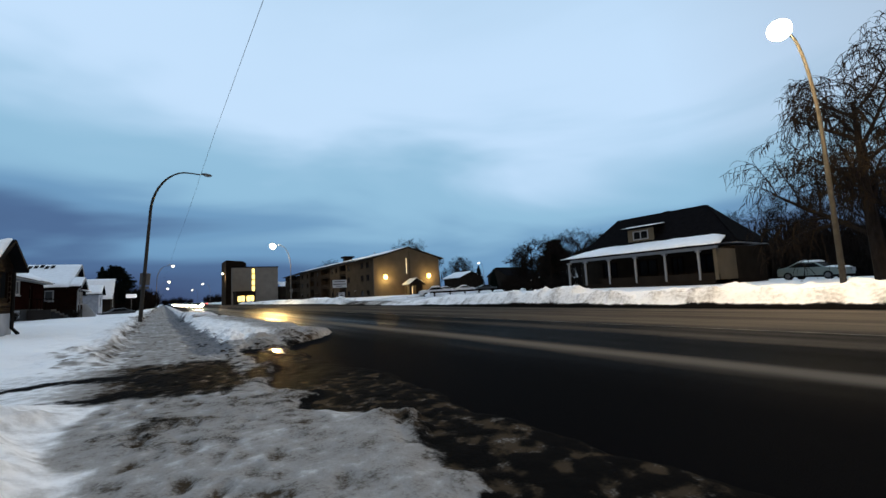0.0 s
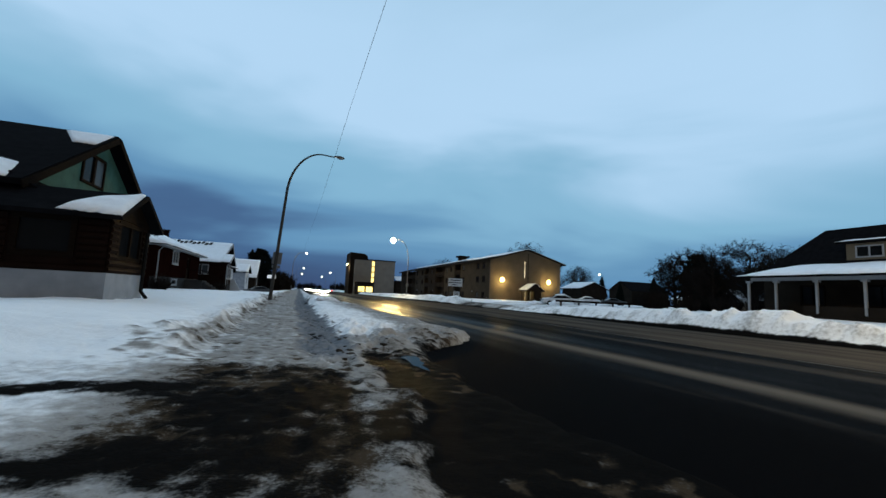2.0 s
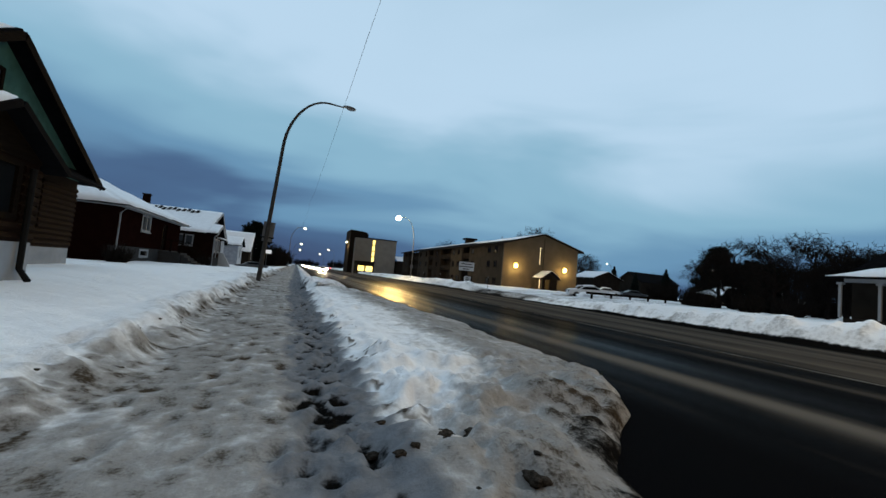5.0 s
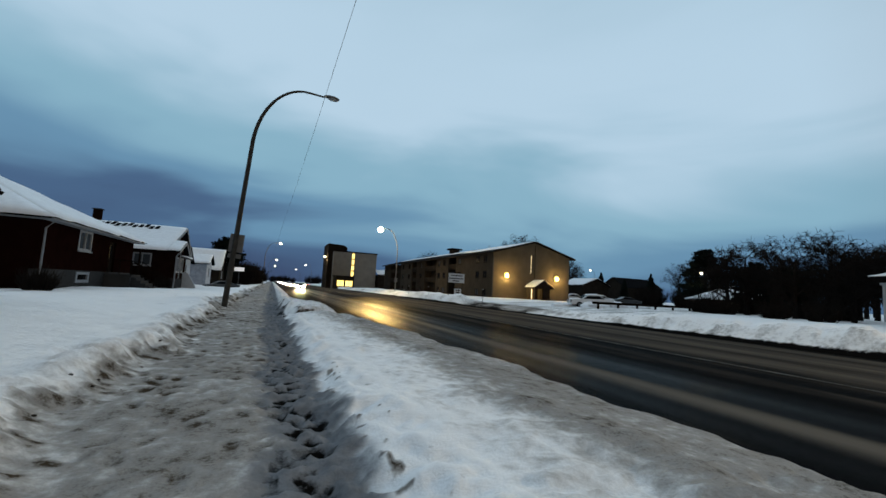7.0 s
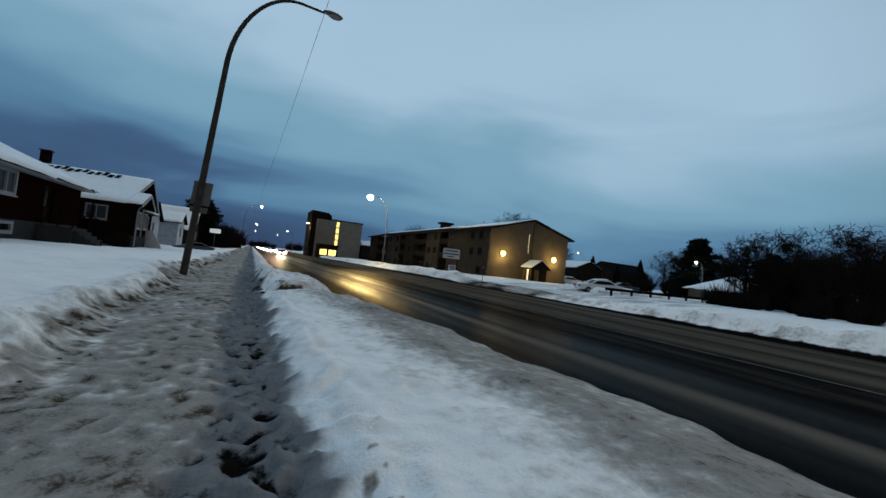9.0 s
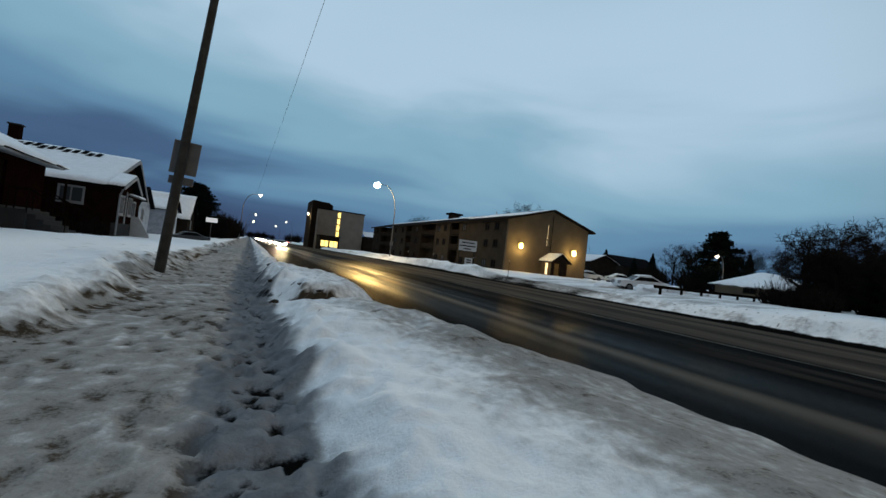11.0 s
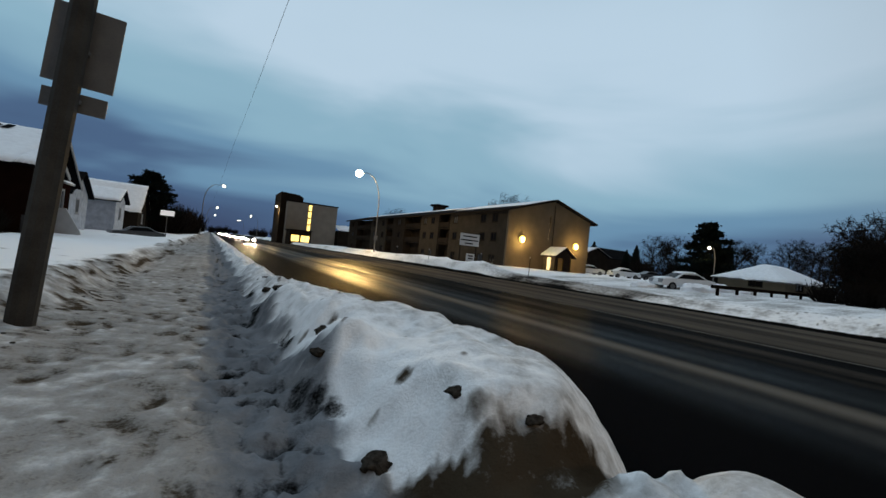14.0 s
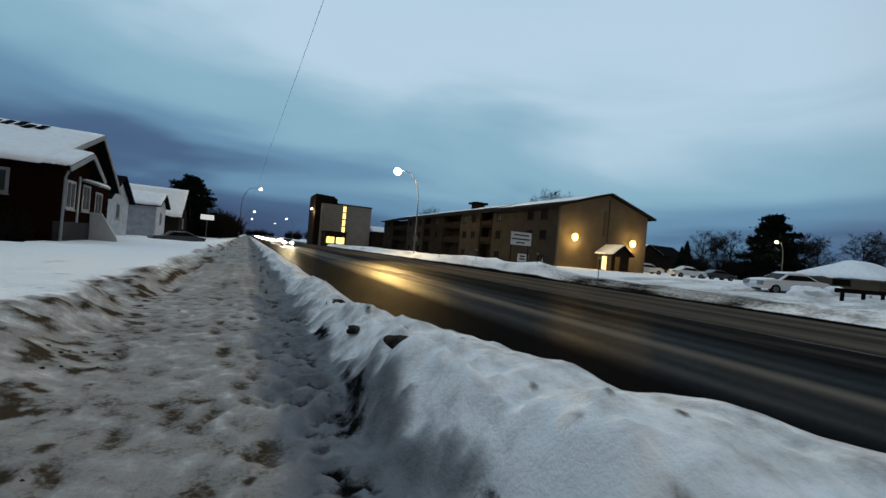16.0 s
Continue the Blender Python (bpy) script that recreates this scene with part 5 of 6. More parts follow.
    part("porch_wall", wall("x", e0, ey + 0.15, y0, 0.1, 2.75, 0.15, [(ey + 0.9, y0 - 0.5, 0.4, 2.4)]), STUCCO, t)
    part("porch_wall", wall("x", e1, ey + 0.15, y0, 0.1, 2.75, -0.15), STUCCO, t)
    # porch front coloured dark, as the side away from its light
    part("porch_wall", wall("y", ey, e0, e1, 0.1, 2.75, 0.15, [(41.8, 42.8, 0.3, 2.35)]), STUCCO_DARK, t)
    gable_roof(t, e0, e1, ey, y0 - 0.01, 2.75, 3.75, "y", 0.45, SHINGLE, [(-1, 0, 1, 0, 1), (1, 0, 1, 0, 1)], seed=110, name="porch_roof", cover=0.14)
    part("porch_gable", gable_wall("y", ey + 0.01, e0, e1, 2.7, 2.75, 3.7, 0.14), STUCCO_DARK, t)
    d = part("entrance_door", wall("y", y0 + 0.05, 42.1, 43.5, 0.35, 2.5, 0.08, [(42.25, 42.75, 0.6, 2.35), (42.85, 43.35, 0.6, 2.35)]), TRIM, t)
    part("pane", wall("y", y0 + 0.08, 42.2, 43.4, 0.5, 2.4, 0.02), LIT, d, "lit door glass")
    for xx in (36.9, 47.3):
        f = part("wall_lamp", box(xx - 0.22, y0 - 0.14, 4.15, xx + 0.22, y0, 4.75, 0.03), GALV, t, "lit yellow wall lamp")
        # oversized ball: the lamp's glow is built into the lens's shape
        bm = bmesh.new()
        bmesh.ops.create_uvsphere(bm, u_segments=14, v_segments=10, radius=0.47)
        for q in bm.verts:
            q.co = Vector((q.co.x * 0.9 + xx, q.co.y * 0.6 + y0 - 0.3, q.co.z + 4.42))
        part("lens", bm, WALLBULB, f)
        lamp("wall_lamp_light", (xx, y0 - 0.85, 4.2), 620, WARM, 0.25)
    lamp("porch_light", (42.8, 75.2, 2.5), 70, WARM, 0.1)
    return settle(t)


apartment_block()


# ---- sign board by the block ----
def board_sign():
    t = thing("sign_board", "white sign board with dark lines of lettering on two posts", "sign", at=(25.7, 72.0, 0.0))
    for xx in (24.6, 26.8):
        part("post", box(xx - 0.05, 72.05, -0.4, xx + 0.05, 72.15, 3.8), STUCCO_DARK, t)
    b = part("board", box(24.45, 71.95, 2.5, 27.05, 72.04, 3.88, 0.01), SIGNWHITE, t)
    for z, a, c in ((3.55, 24.8, 26.7), (3.12, 24.5, 26.9), (2.75, 25.1, 26.2)):
        part("text_bar", box(a, 71.942, z - 0.06, c, 71.948, z + 0.08), RUBBER, b, "line of lettering")
    b = part("small_board", box(25.5, 71.95, 0.75, 26.6, 72.04, 1.6, 0.01), SIGNWHITE, t)
    for z in (1.35, 1.05):
        part("text_bar", box(25.7, 71.942, z - 0.09, 26.4, 71.948, z + 0.07), RUBBER, b, "line of lettering")
    return settle(t)


board_sign()


# ---- far tower block with a lit stair ----
def tower_block():
    t = thing("tower_block", "far pale concrete block with a lit yellow stair and dark annex", "apartment building", at=(29, 190, 0))
    part("wall", wall("y", 180, 21.5, 38.5, -0.5, 14.0, 0.4, [(28.5, 29.7, 2.2 + 2.35 * k, 4.3 + 2.35 * k) for k in range(5)]), CONCRETE, t)
    for k in range(5):
        w = part("stair_window", wall("y", 180.05, 28.5, 29.7, 2.2 + 2.35 * k, 4.3 + 2.35 * k, 0.1, [(28.58, 29.62, 2.28 + 2.35 * k, 4.22 + 2.35 * k)]), STUCCO_DARK, t)
        part("pane", wall("y", 180.16, 28.5, 29.7, 2.2 + 2.35 * k, 4.3 + 2.35 * k, 0.02), LIT_YELLOW, w)
    part("wall", wall("x", 21.5, 180.4, 205, -0.5, 14.0, 0.4), CONCRETE, t)
    part("wall", wall("x", 38.5, 180.4, 205, -0.5, 14.0, -0.4), CONCRETE, t)
    part("roof", box(21.3, 179.8, 14.0, 38.7, 205, 14.4), SHINGLE, t)
    bm = bmesh.new()
    f = [bm.verts.new(p) for p in ((19.6, 183, -0.5), (27.0, 183, -0.5), (27.0, 183, 16.0), (25.6, 183, 16.9), (19.6, 183, 17.2))]
    g = [bm.verts.new(v.co + Vector((0, 15, 0))) for v in f]
    bm.faces.new(f)
    bm.faces.new(g[::-1])
    for i in range(5):
        bm.faces.new((f[i], f[(i + 1) % 5], g[(i + 1) % 5], g[i]))
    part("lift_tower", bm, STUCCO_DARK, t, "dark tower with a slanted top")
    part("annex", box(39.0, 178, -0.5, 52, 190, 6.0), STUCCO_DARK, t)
    part("snow_layer", snow_cover((38.8, 177.6, 6.1), (46, 177.6, 6.1), (46, 184, 8.0), (38.8, 184, 8.0), 0.3, 120), SNOW, t)
    return settle(t)


tower_block()


def shop_front():
    t = thing("shop", "small shop with glowing yellow windows far along the road", "shop", at=(24, 170, 0))
    part("wall", wall("y", 170, 21.6, 28.2, -0.4, 4.2, 0.3, [(22.0, 24.6, 0.6, 2.8), (25.0, 27.8, 0.6, 2.8)]), STUCCO_DARK, t)
    for a, b in ((22.0, 24.6), (25.0, 27.8)):
        w = part("window", wall("y", 170.05, a, b, 0.6, 2.8, 0.1, [(a + 0.1, (a + b) / 2 - 0.05, 0.7, 2.7), ((a + b) / 2 + 0.05, b - 0.1, 0.7, 2.7)]), BLACKWOOD, t)
        part("pane", wall("y", 170.15, a, b, 0.6, 2.8, 0.02), LIT_YELLOW, w)
    part("roof", box(21.3, 169.6, 4.2, 28.5, 178, 4.5), SHINGLE, t)
    part("wall", wall("x", 21.6, 170.3, 178, -0.4, 4.2, 0.3), STUCCO_DARK, t)
    part("wall", wall("x", 28.2, 170.3, 178, -0.4, 4.2, -0.3), STUCCO_DARK, t)
    return settle(t)


shop_front()


# ---- trees ----
def bare_tree(name, seed, height, spread=0.5, droop=0.0, trunk=0.22, levels=4, kids=(5, 5, 5, 5), first=0.25, lean=0.0):
    """A trunk part and a crown part of tapering limbs and twigs."""
    rng = random.Random(seed)
    t = new(name)
    bt, bc = bmesh.new(), bmesh.new()

    def limb(bm, p, d, length, r, level):
        pts, rad = [Vector(p)], [r]
        n = 5 if level < 2 else 3
        dd = Vector(d)
        for k in range(n):
            dd = (dd + Vector((rng.uniform(-1, 1), rng.uniform(-1, 1), rng.uniform(-0.6, 0.8))) * (0.16 if level else 0.07) - Vector((0, 0, droop * 0.10 * max(0, level - 1)))).normalized()
            pts.append(pts[-1] + dd * (length / n))
            rad.append(r * (1 - 0.75 * (k + 1) / n))
        add_tube(bm, pts, rad, 7 if level == 0 else (5 if level == 1 else 3), caps=level < 2)
        if level >= levels:
            return
        for k in range(kids[level]):
            f = first + (1 - first) * (k + rng.random()) / kids[level] if level == 0 else 0.2 + 0.8 * (k + rng.random()) / kids[level]
            j = min(n - 1, int(f * n))
            q = pts[j].lerp(pts[j + 1], f * n - j)
            ax = (pts[j + 1] - pts[j]).normalized()
            a = rng.uniform(0, 6.283)
            u = ax.orthogonal().normalized()
            side = u * math.cos(a) + ax.cross(u) * math.sin(a)
            nd = (ax * (1 - spread) + side * spread + Vector((0, 0, 0.18 if level < 2 else 0))).normalized()
            limb(bc, q, nd, length * rng.uniform(0.42, 0.66) * (1.0 if level else 0.95 - 0.35 * f), max(0.024, rad[j] * 0.6), level + 1)

    limb(bt, (0, 0, -0.3), (lean, 0, 1), height * 0.75, trunk, 0)
    part("trunk", bt, BARK, t)
    part("crown", bc, BARK, t, "leafless dark twigs")
    return t


def conifer(name, seed, height, radius, blunt=0.75):
    rng = random.Random(seed)
    t = new(name)
    part("trunk", tube([(0, 0, -0.3), (0, 0, height * 0.95)], [0.2, 0.03], 7), BARK, t)
    bm = bmesh.new()
    n = int(height * 13)
    for k in range(n):
        f = (k / n) ** 0.85
        z = height * (0.10 + 0.88 * f)
        R = radius * (1 - f) ** blunt * rng.uniform(0.55, 1.15) + 0.12
        for b in range(5):
            a = rng.uniform(0, 6.283)
            c, s = math.cos(a), math.sin(a)
            w = 0.22 + 0.22 * R * 0.5
            tip = Vector((c * R, s * R, z - 0.22 * R + rng.uniform(-0.1, 0.25)))
            mid = Vector((c * R * 0.55, s * R * 0.55, z + 0.02))
            vs = [bm.verts.new(p) for p in ((0, 0, z), mid + Vector((-s * w, c * w, -0.12)), tip, mid + Vector((s * w, -c * w, -0.12)), mid + Vector((0, 0, 0.16)))]
            for q in ((0, 1, 4), (1, 2, 4), (2, 3, 4), (3, 0, 4)):
                bm.faces.new([vs[i] for i in q])
    part("crown", bm, NEEDLES, t, "ragged dark needles")
    return t


def shrub(name, seed, height, spread=1.0):
    rng = random.Random(seed)
    t = new(name)
    bm = bmesh.new()
    for k in range(150):
        a, r = rng.uniform(0, 6.283), rng.random() ** 0.5
        p0 = Vector((math.cos(a) * r * 0.35 * spread, math.sin(a) * r * 0.35 * spread, -0.1))
        h = height * rng.uniform(0.55, 1.05) * (1 - 0.35 * r)
        p1 = Vector((math.cos(a) * r * spread * 0.8, math.sin(a) * r * spread * 0.8, h * 0.6))
        p2 = p1 + Vector((rng.uniform(-0.3, 0.3), rng.uniform(-0.3, 0.3), h * 0.4))
        add_tube(bm, [p0, p1, p2], [0.03, 0.02, 0.008], 3, False)
        for q in range(3):
            s = p0.lerp(p1, rng.uniform(0.4, 1))
            add_tube(bm, [s, s + Vector((rng.uniform(-0.4, 0.4), rng.uniform(-0.4, 0.4), rng.uniform(0.1, 0.5)))], [0.014, 0.006], 3, False)
    part("crown", bm, BARK, t, "tangled bare stems")
    return t


def place(proto, spots, label, category, group):
    """Sets the first spot with the thing itself and the others with copies."""
    for n, (x, y, z, turn, s) in enumerate(spots):
        m = pose(x, y, z, 0, 0, turn) @ Matrix.Diagonal((s, s, s, 1))
        ob = proto if n == 0 else copy_thing(proto, m)
        ob.matrix_basis = m
        tagged(ob, label, category, group)


willow = bare_tree("tree", 11, 15, 0.62, 1.8, 0.42, 4, (11, 9, 8, 6), 0.28, 0.10)
place(willow, [(30.0, 4.2, 0.2, 30, 0.92)], "large bare drooping willow beside the road", "tree", "")
round_tree = bare_tree("tree", 5, 13, 0.55, 0.2, 0.3, 4, (10, 8, 7, 5), 0.15)
place(round_tree, [(118, 158, 0.5, 0, 1.25), (190, 150, 0.5, 60, 1.35), (150, 132, 0.5, 170, 1.3), (215, 150, 0.5, 220, 1.5), (168, 118, 0.5, 300, 1.25), (205, 120, 0.5, 20, 1.5), (60, 175, 0.5, 80, 1.25), (63, 114, 0.5, 200, 1.35),
                   (100, 60, 0.5, 120, 0.9), (44, -20, 0.5, 33, 0.9), (75, 12, 0.5, 77, 1.0), (60, 0, 0.5, 133, 0.95), (84, 0, 0.5, 190, 1.1), (70, 32, 0.5, 280, 0.85), (56, -26, 0.5, 350, 1.0), (96, 24, 0.5, 99, 1.15), (110, 40, 0.5, 9, 1.2), (125, 64, 0.5, 44, 1.15), (140, 84, 0.5, 88, 1.15), (110, 84, 0.5, 200, 0.9), (150, 60, 0.5, 140, 1.3), (170, 90, 0.5, 250, 1.35), (130, 110, 0.5, 15, 1.1), (86, 130, 0.5, 61, 1.0), (102, 140, 0.5, 181, 1.1), (76, 150, 0.5, 301, 1.0), (64, 8, 0.5, 40, 0.95), (72, -2, 0.5, 100, 1.05), (58, -8, 0.5, 200, 0.9), (80, 22, 0.5, 310, 1.0), (52, -14, 0.5, 10, 0.9), (66, -18, 0.5, 70, 1.0), (48, 0, 0.5, 150, 0.8), (90, 10, 0.5, 250, 1.1)],
      "leafless tree with a rounded twiggy crown", "tree", "bare trees behind the lot")
apple = bare_tree("tree", 23, 8.0, 0.7, 0.0, 0.26, 4, (7, 7, 7, 6), 0.2)
place(apple, [(43, 41, 0.4, 0, 1.0), (47, 36, 0.4, 90, 1.1), (52, 44, 0.4, 200, 1.0), (41, 36, 0.4, 300, 0.85), (56, 38, 0.4, 140, 1.15), (64, 46, 0.4, 250, 1.1), (62, 36, 0.4, 10, 1.2), (72, 52, 0.4, 60, 1.1), (45, 44, 0.4, 33, 1.0), (49, 41, 0.4, 77, 1.05), (60, 41, 0.4, 222, 1.1), (67, 41, 0.4, 280, 1.15), (77, 46, 0.4, 170, 1.2), (43, 33, 0.4, 290, 0.8), (52, 33, 0.4, 350, 1.1), (84, 52, 0.4, 210, 1.15), (92, 62, 0.4, 130, 1.1)],
      "low spreading leafless tree with crooked branches", "tree", "crooked trees across the road")
def pine_tree(name, seed, height, radius):
    """A broad pine: limbs with flat pads of needles and gaps between them."""
    rng = random.Random(seed)
    t = new(name)
    part("trunk", tube([(0, 0, -0.3), (0.1, 0, height * 0.5), (0, 0.1, height * 0.96)], [0.3, 0.2, 0.04], 8), BARK, t)
    limbs, bm = bmesh.new(), bmesh.new()
    for k in range(46):
        f = (k + rng.random()) / 46
        z = height * (0.16 + 0.8 * f)
        R = radius * 1.12 * (1 - 0.70 * f ** 2.2) * rng.uniform(0.5, 1.12) * (0.6 if f < 0.08 else 1)
        a = k * 2.4 + rng.uniform(-0.5, 0.5)
        d = Vector((math.cos(a), math.sin(a), rng.uniform(-0.08, 0.22)))
        p0, p1 = Vector((0, 0, z)), Vector((0, 0, z)) + d * R
        add_tube(limbs, [p0, p0.lerp(p1, 0.5) + Vector((0, 0, 0.1)), p1], [0.07, 0.045, 0.015], 4, False)
        for q in range(int(60 + 60 * R)):
            c = p0.lerp(p1, rng.uniform(0.35, 1.05)) + Vector((rng.gauss(0, 0.42), rng.gauss(0, 0.42), rng.gauss(0.1, 0.22)))
            s = rng.uniform(0.16, 0.36)
            u = Vector((rng.uniform(-1, 1), rng.uniform(-1, 1), rng.uniform(-0.5, 0.8))).normalized()
            w = u.orthogonal().normalized() * s * 0.5
            w2 = u.cross(w)
            v = [bm.verts.new(x) for x in (c - u * s, c + w, c + u * s, c - w, c + w2, c - w2)]
            bm.faces.new((v[0], v[1], v[2], v[3]))
            bm.faces.new((v[0], v[4], v[2], v[5]))
    part("limbs", limbs, BARK, t).name = "branch_frame"
    part("crown", bm, NEEDLES, t, "ragged dark needles")
    return t


pine = pine_tree("conifer_tree", 8, 12, 4.4)
place(pine, [(98, 84, 0.4, 0, 1.2), (-10.0, 118, 0.0, 150, 0.86), (52, 45.5, 0.3, 70, 0.52), (44, 38.5, 0.3, 200, 0.42)], "dark broad pine with a ragged crown", "pine", "dark pines")
spruce = conifer("conifer_tree", 3, 11, 3.0)
place(spruce, [(112, 112, 0.4, 0, 0.9), (84, 104, 0.4, 40, 0.75), (78, 90, 0.4, 90, 0.55), (-13, 150, 0.2, 0, 1.1), (-16, 158, 0.2, 80, 1.2), (140, 100, 0.5, 20, 1.2)],
      "dark conifer with ragged branches", "conifer", "conifers around the houses")
bush = shrub("bush", 9, 2.0, 1.3)
place(bush, [(-9.4, 38.2, 0.2, 0, 0.7), (-8.6, 56.5, 0.05, 40, 0.7), (-6.4, 122, 0.0, 0, 2.8), (-5.8, 127, 0.0, 50, 3.0), (-5.2, 132, 0.0, 120, 3.1), (-4.8, 138, 0.0, 190, 3.2), (-4.6, 145, 0.0, 20, 3.2),
             (-8.6, 121, 0.0, 10, 3.3), (-9.4, 127, 0.0, 70, 3.5), (-7.6, 150, 0.0, 130, 3.4), (-6.9, 134, 0.0, 95, 3.4), (-6.4, 142, 0.0, 215, 3.4), (-7.0, 161, 0.2, 190, 3.0), (-6.6, 174, 0.2, 250, 3.0), *((-64 + 7.2 * k, 372 + 14 * (k % 3) + (150 if -5 < -64 + 7.2 * k < 24 else 0), 0.2, 47 * k, 3.6 + 0.5 * (k % 4)) for k in range(21)),
             (38, 40, 0.3, 20, 1.2), (42, 45, 0.3, 80, 1.3), (36.5, 35, 0.3, 150, 1.1), (38.5, 33, 0.3, 320, 1.2), (46, 40, 0.3, 45, 1.4), (40, 42.5, 0.3, 12, 1.3), (48, 44, 0.3, 130, 1.5), (44, 36.5, 0.3, 240, 1.4), (56, 46, 0.3, 300, 1.6), (50, 37, 0.3, 350, 1.5), (94, 98, 0.4, 0, 3.0), (101, 101, 0.4, 50, 3.2), (108, 98, 0.4, 90, 3.1), (115, 101, 0.4, 140, 3.3), (122, 98, 0.4, 200, 3.2), (129, 96, 0.4, 250, 3.4), (136, 92, 0.4, 300, 3.3), (143, 89, 0.4, 20, 3.4), (150, 84, 0.4, 70, 3.4), (112, 90, 0.4, 10, 3.0), (104, 92, 0.4, 160, 2.9), (120, 88, 0.4, 220, 3.1), (60, 14, 0.4, 15, 4.2), (64, 9, 0.4, 95, 4.3), (68, 5, 0.4, 165, 4.4), (62, 3, 0.4, 235, 4.0), (70, 14, 0.4, 305, 4.5), (73, 20, 0.4, 25, 4.5), (66, -3, 0.4, 85, 4.2), (74, 0, 0.4, 145, 4.5), (58, 18, 0.4, 205, 4.0), (50, 8, 0.4, 0, 2.6), (55, 3, 0.4, 60, 2.8), (52, -4, 0.4, 120, 2.7), (58, -9, 0.4, 200, 3.0), (48, -9, 0.4, 260, 2.5), (62, 10, 0.4, 320, 3.0), (55, 12, 0.4, 20, 2.6)],
      "tangled leafless bush above the snow", "bush", "bushes in the yards")


# ---- cars ----
PAINT_WHITE = material("white_car_paint", (0.62, 0.65, 0.68), 0.35, 2, 0.06, 0.0, spec=0.5)
PAINT_PALE = material("pale_green_car_paint", (0.16, 0.20, 0.19), 0.4, 2, 0.08, 0.0, spec=0.3)
PAINT_DARK = material("dark_car_paint", (0.03, 0.035, 0.04), 0.3, 2, 0.1, 0.0, spec=0.5)


def car(label, paint, lights="", snowy=False, tall=0.0):
    t = thing("car", label, "car", "cars")
    prof = [(-2.25, 0.35), (-2.3, 0.62), (-2.15, 0.86), (-1.2, 0.96), (-0.55, 1.40 + tall), (0.75, 1.45 + tall), (1.55, 1.05 + tall * 0.8), (2.15, 0.98 + tall * 0.6), (2.28, 0.7), (2.22, 0.33)]
    bm = bmesh.new()
    rings = []
    for w, inset in ((-0.88, 0.06), (-0.80, 0.0), (0.80, 0.0), (0.88, 0.06)):
        rings.append([bm.verts.new((x * (1 - inset * 0.15), w * (0.82 if z > 1.2 else 1.0), z - (inset if z > 0.9 else 0) * 0.5)) for x, z in prof])
    n = len(prof)
    for a, b in zip(rings, rings[1:]):
        for i in range(n):
            bm.faces.new((a[i], a[(i + 1) % n], b[(i + 1) % n], b[i]))
    bm.faces.new(rings[0])
    bm.faces.new(rings[-1][::-1])
    for f in bm.faces:
        f.smooth = False
    body = part("body", bm, paint, t)
    for s in (-1, 1):
        g = bmesh.new()
        y = s * 0.855
        vs = [g.verts.new(p) for p in ((-1.02, y, 0.98), (-0.5, s * 0.745, 1.33 + tall), (0.7, s * 0.745, 1.37 + tall), (1.35, y, 1.05 + tall * 0.7))]
        vo = [g.verts.new(v.co + Vector((0, s * 0.02, 0))) for v in vs]
        g.faces.new(vo)
        g.faces.new(vs[::-1])
        for i in range(4):
            g.faces.new((vs[i], vs[(i + 1) % 4], vo[(i + 1) % 4], vo[i]))
        part("side_window", g, PANE, body)
    part("windscreen", slab([(-1.16, -0.68, 0.99), (-1.16, 0.68, 0.99), (-0.58, 0.60, 1.385 + tall), (-0.58, -0.60, 1.385 + tall)], 0.02), PANE, body)
    for x in (-1.42, 1.42):
        for s in (-1, 1):
            bm = bmesh.new()
            bmesh.ops.create_cone(bm, cap_ends=True, segments=18, radius1=0.33, radius2=0.33, depth=0.2, matrix=pose(x, s * 0.80, 0.33, 90, 0, 0))
            w = part("wheel", bm, RUBBER, t)
            bm = bmesh.new()
            bmesh.ops.create_cone(bm, cap_ends=True, segments=14, radius1=0.2, radius2=0.2, depth=0.03, matrix=pose(x, s * 0.905, 0.33, 90, 0, 0))
            part("rim", bm, GALV, w)
    for s in (-1, 1):
        # headlights built larger than real, for the glare of the lit ones
        part("headlight", box(-2.34, s * 0.62 - 0.24, 0.56, -2.2, s * 0.62 + 0.24, 0.86, 0.05), HEAD if lights == "head" else TRIM, t)
        part("tail_light", box(2.2, s * 0.62 - 0.2, 0.74, 2.31, s * 0.62 + 0.2, 0.92, 0.02), TAIL if lights == "tail" else PANE, t)
    if snowy:
        part("snow_layer", snow_cover((-0.5, -0.66, 1.42), (0.75, -0.66, 1.46), (0.75, 0.66, 1.46), (-0.5, 0.66, 1.42), 0.12, 7, nu=8, nv=8), SNOW, t)
        part("snow_layer", snow_cover((-2.2, -0.72, 0.86), (-1.2, -0.72, 0.98), (-1.2, 0.72, 0.98), (-2.2, 0.72, 0.86), 0.10, 8, nu=8, nv=8), SNOW, t)
    return t


c = car("white saloon car parked in the snowy lot", PAINT_WHITE, snowy=True)
c.matrix_basis = pose(54.3, 72.6, 0.42, 0, 0, 158)
copy_thing(c, pose(53.0, 78.0, 0.42, 0, 0, 160))
c3 = car("pale green-grey snowy car parked beside the bungalow", PAINT_PALE, snowy=True)
c3.matrix_basis = pose(43.6, 10.4, 0.45, 0, 0, 75)
c = car("white car half buried by ploughed snow beside the road", PAINT_WHITE, snowy=True)
c.matrix_basis = pose(32.6, 51.0, 0.2, 0, 0, -24)


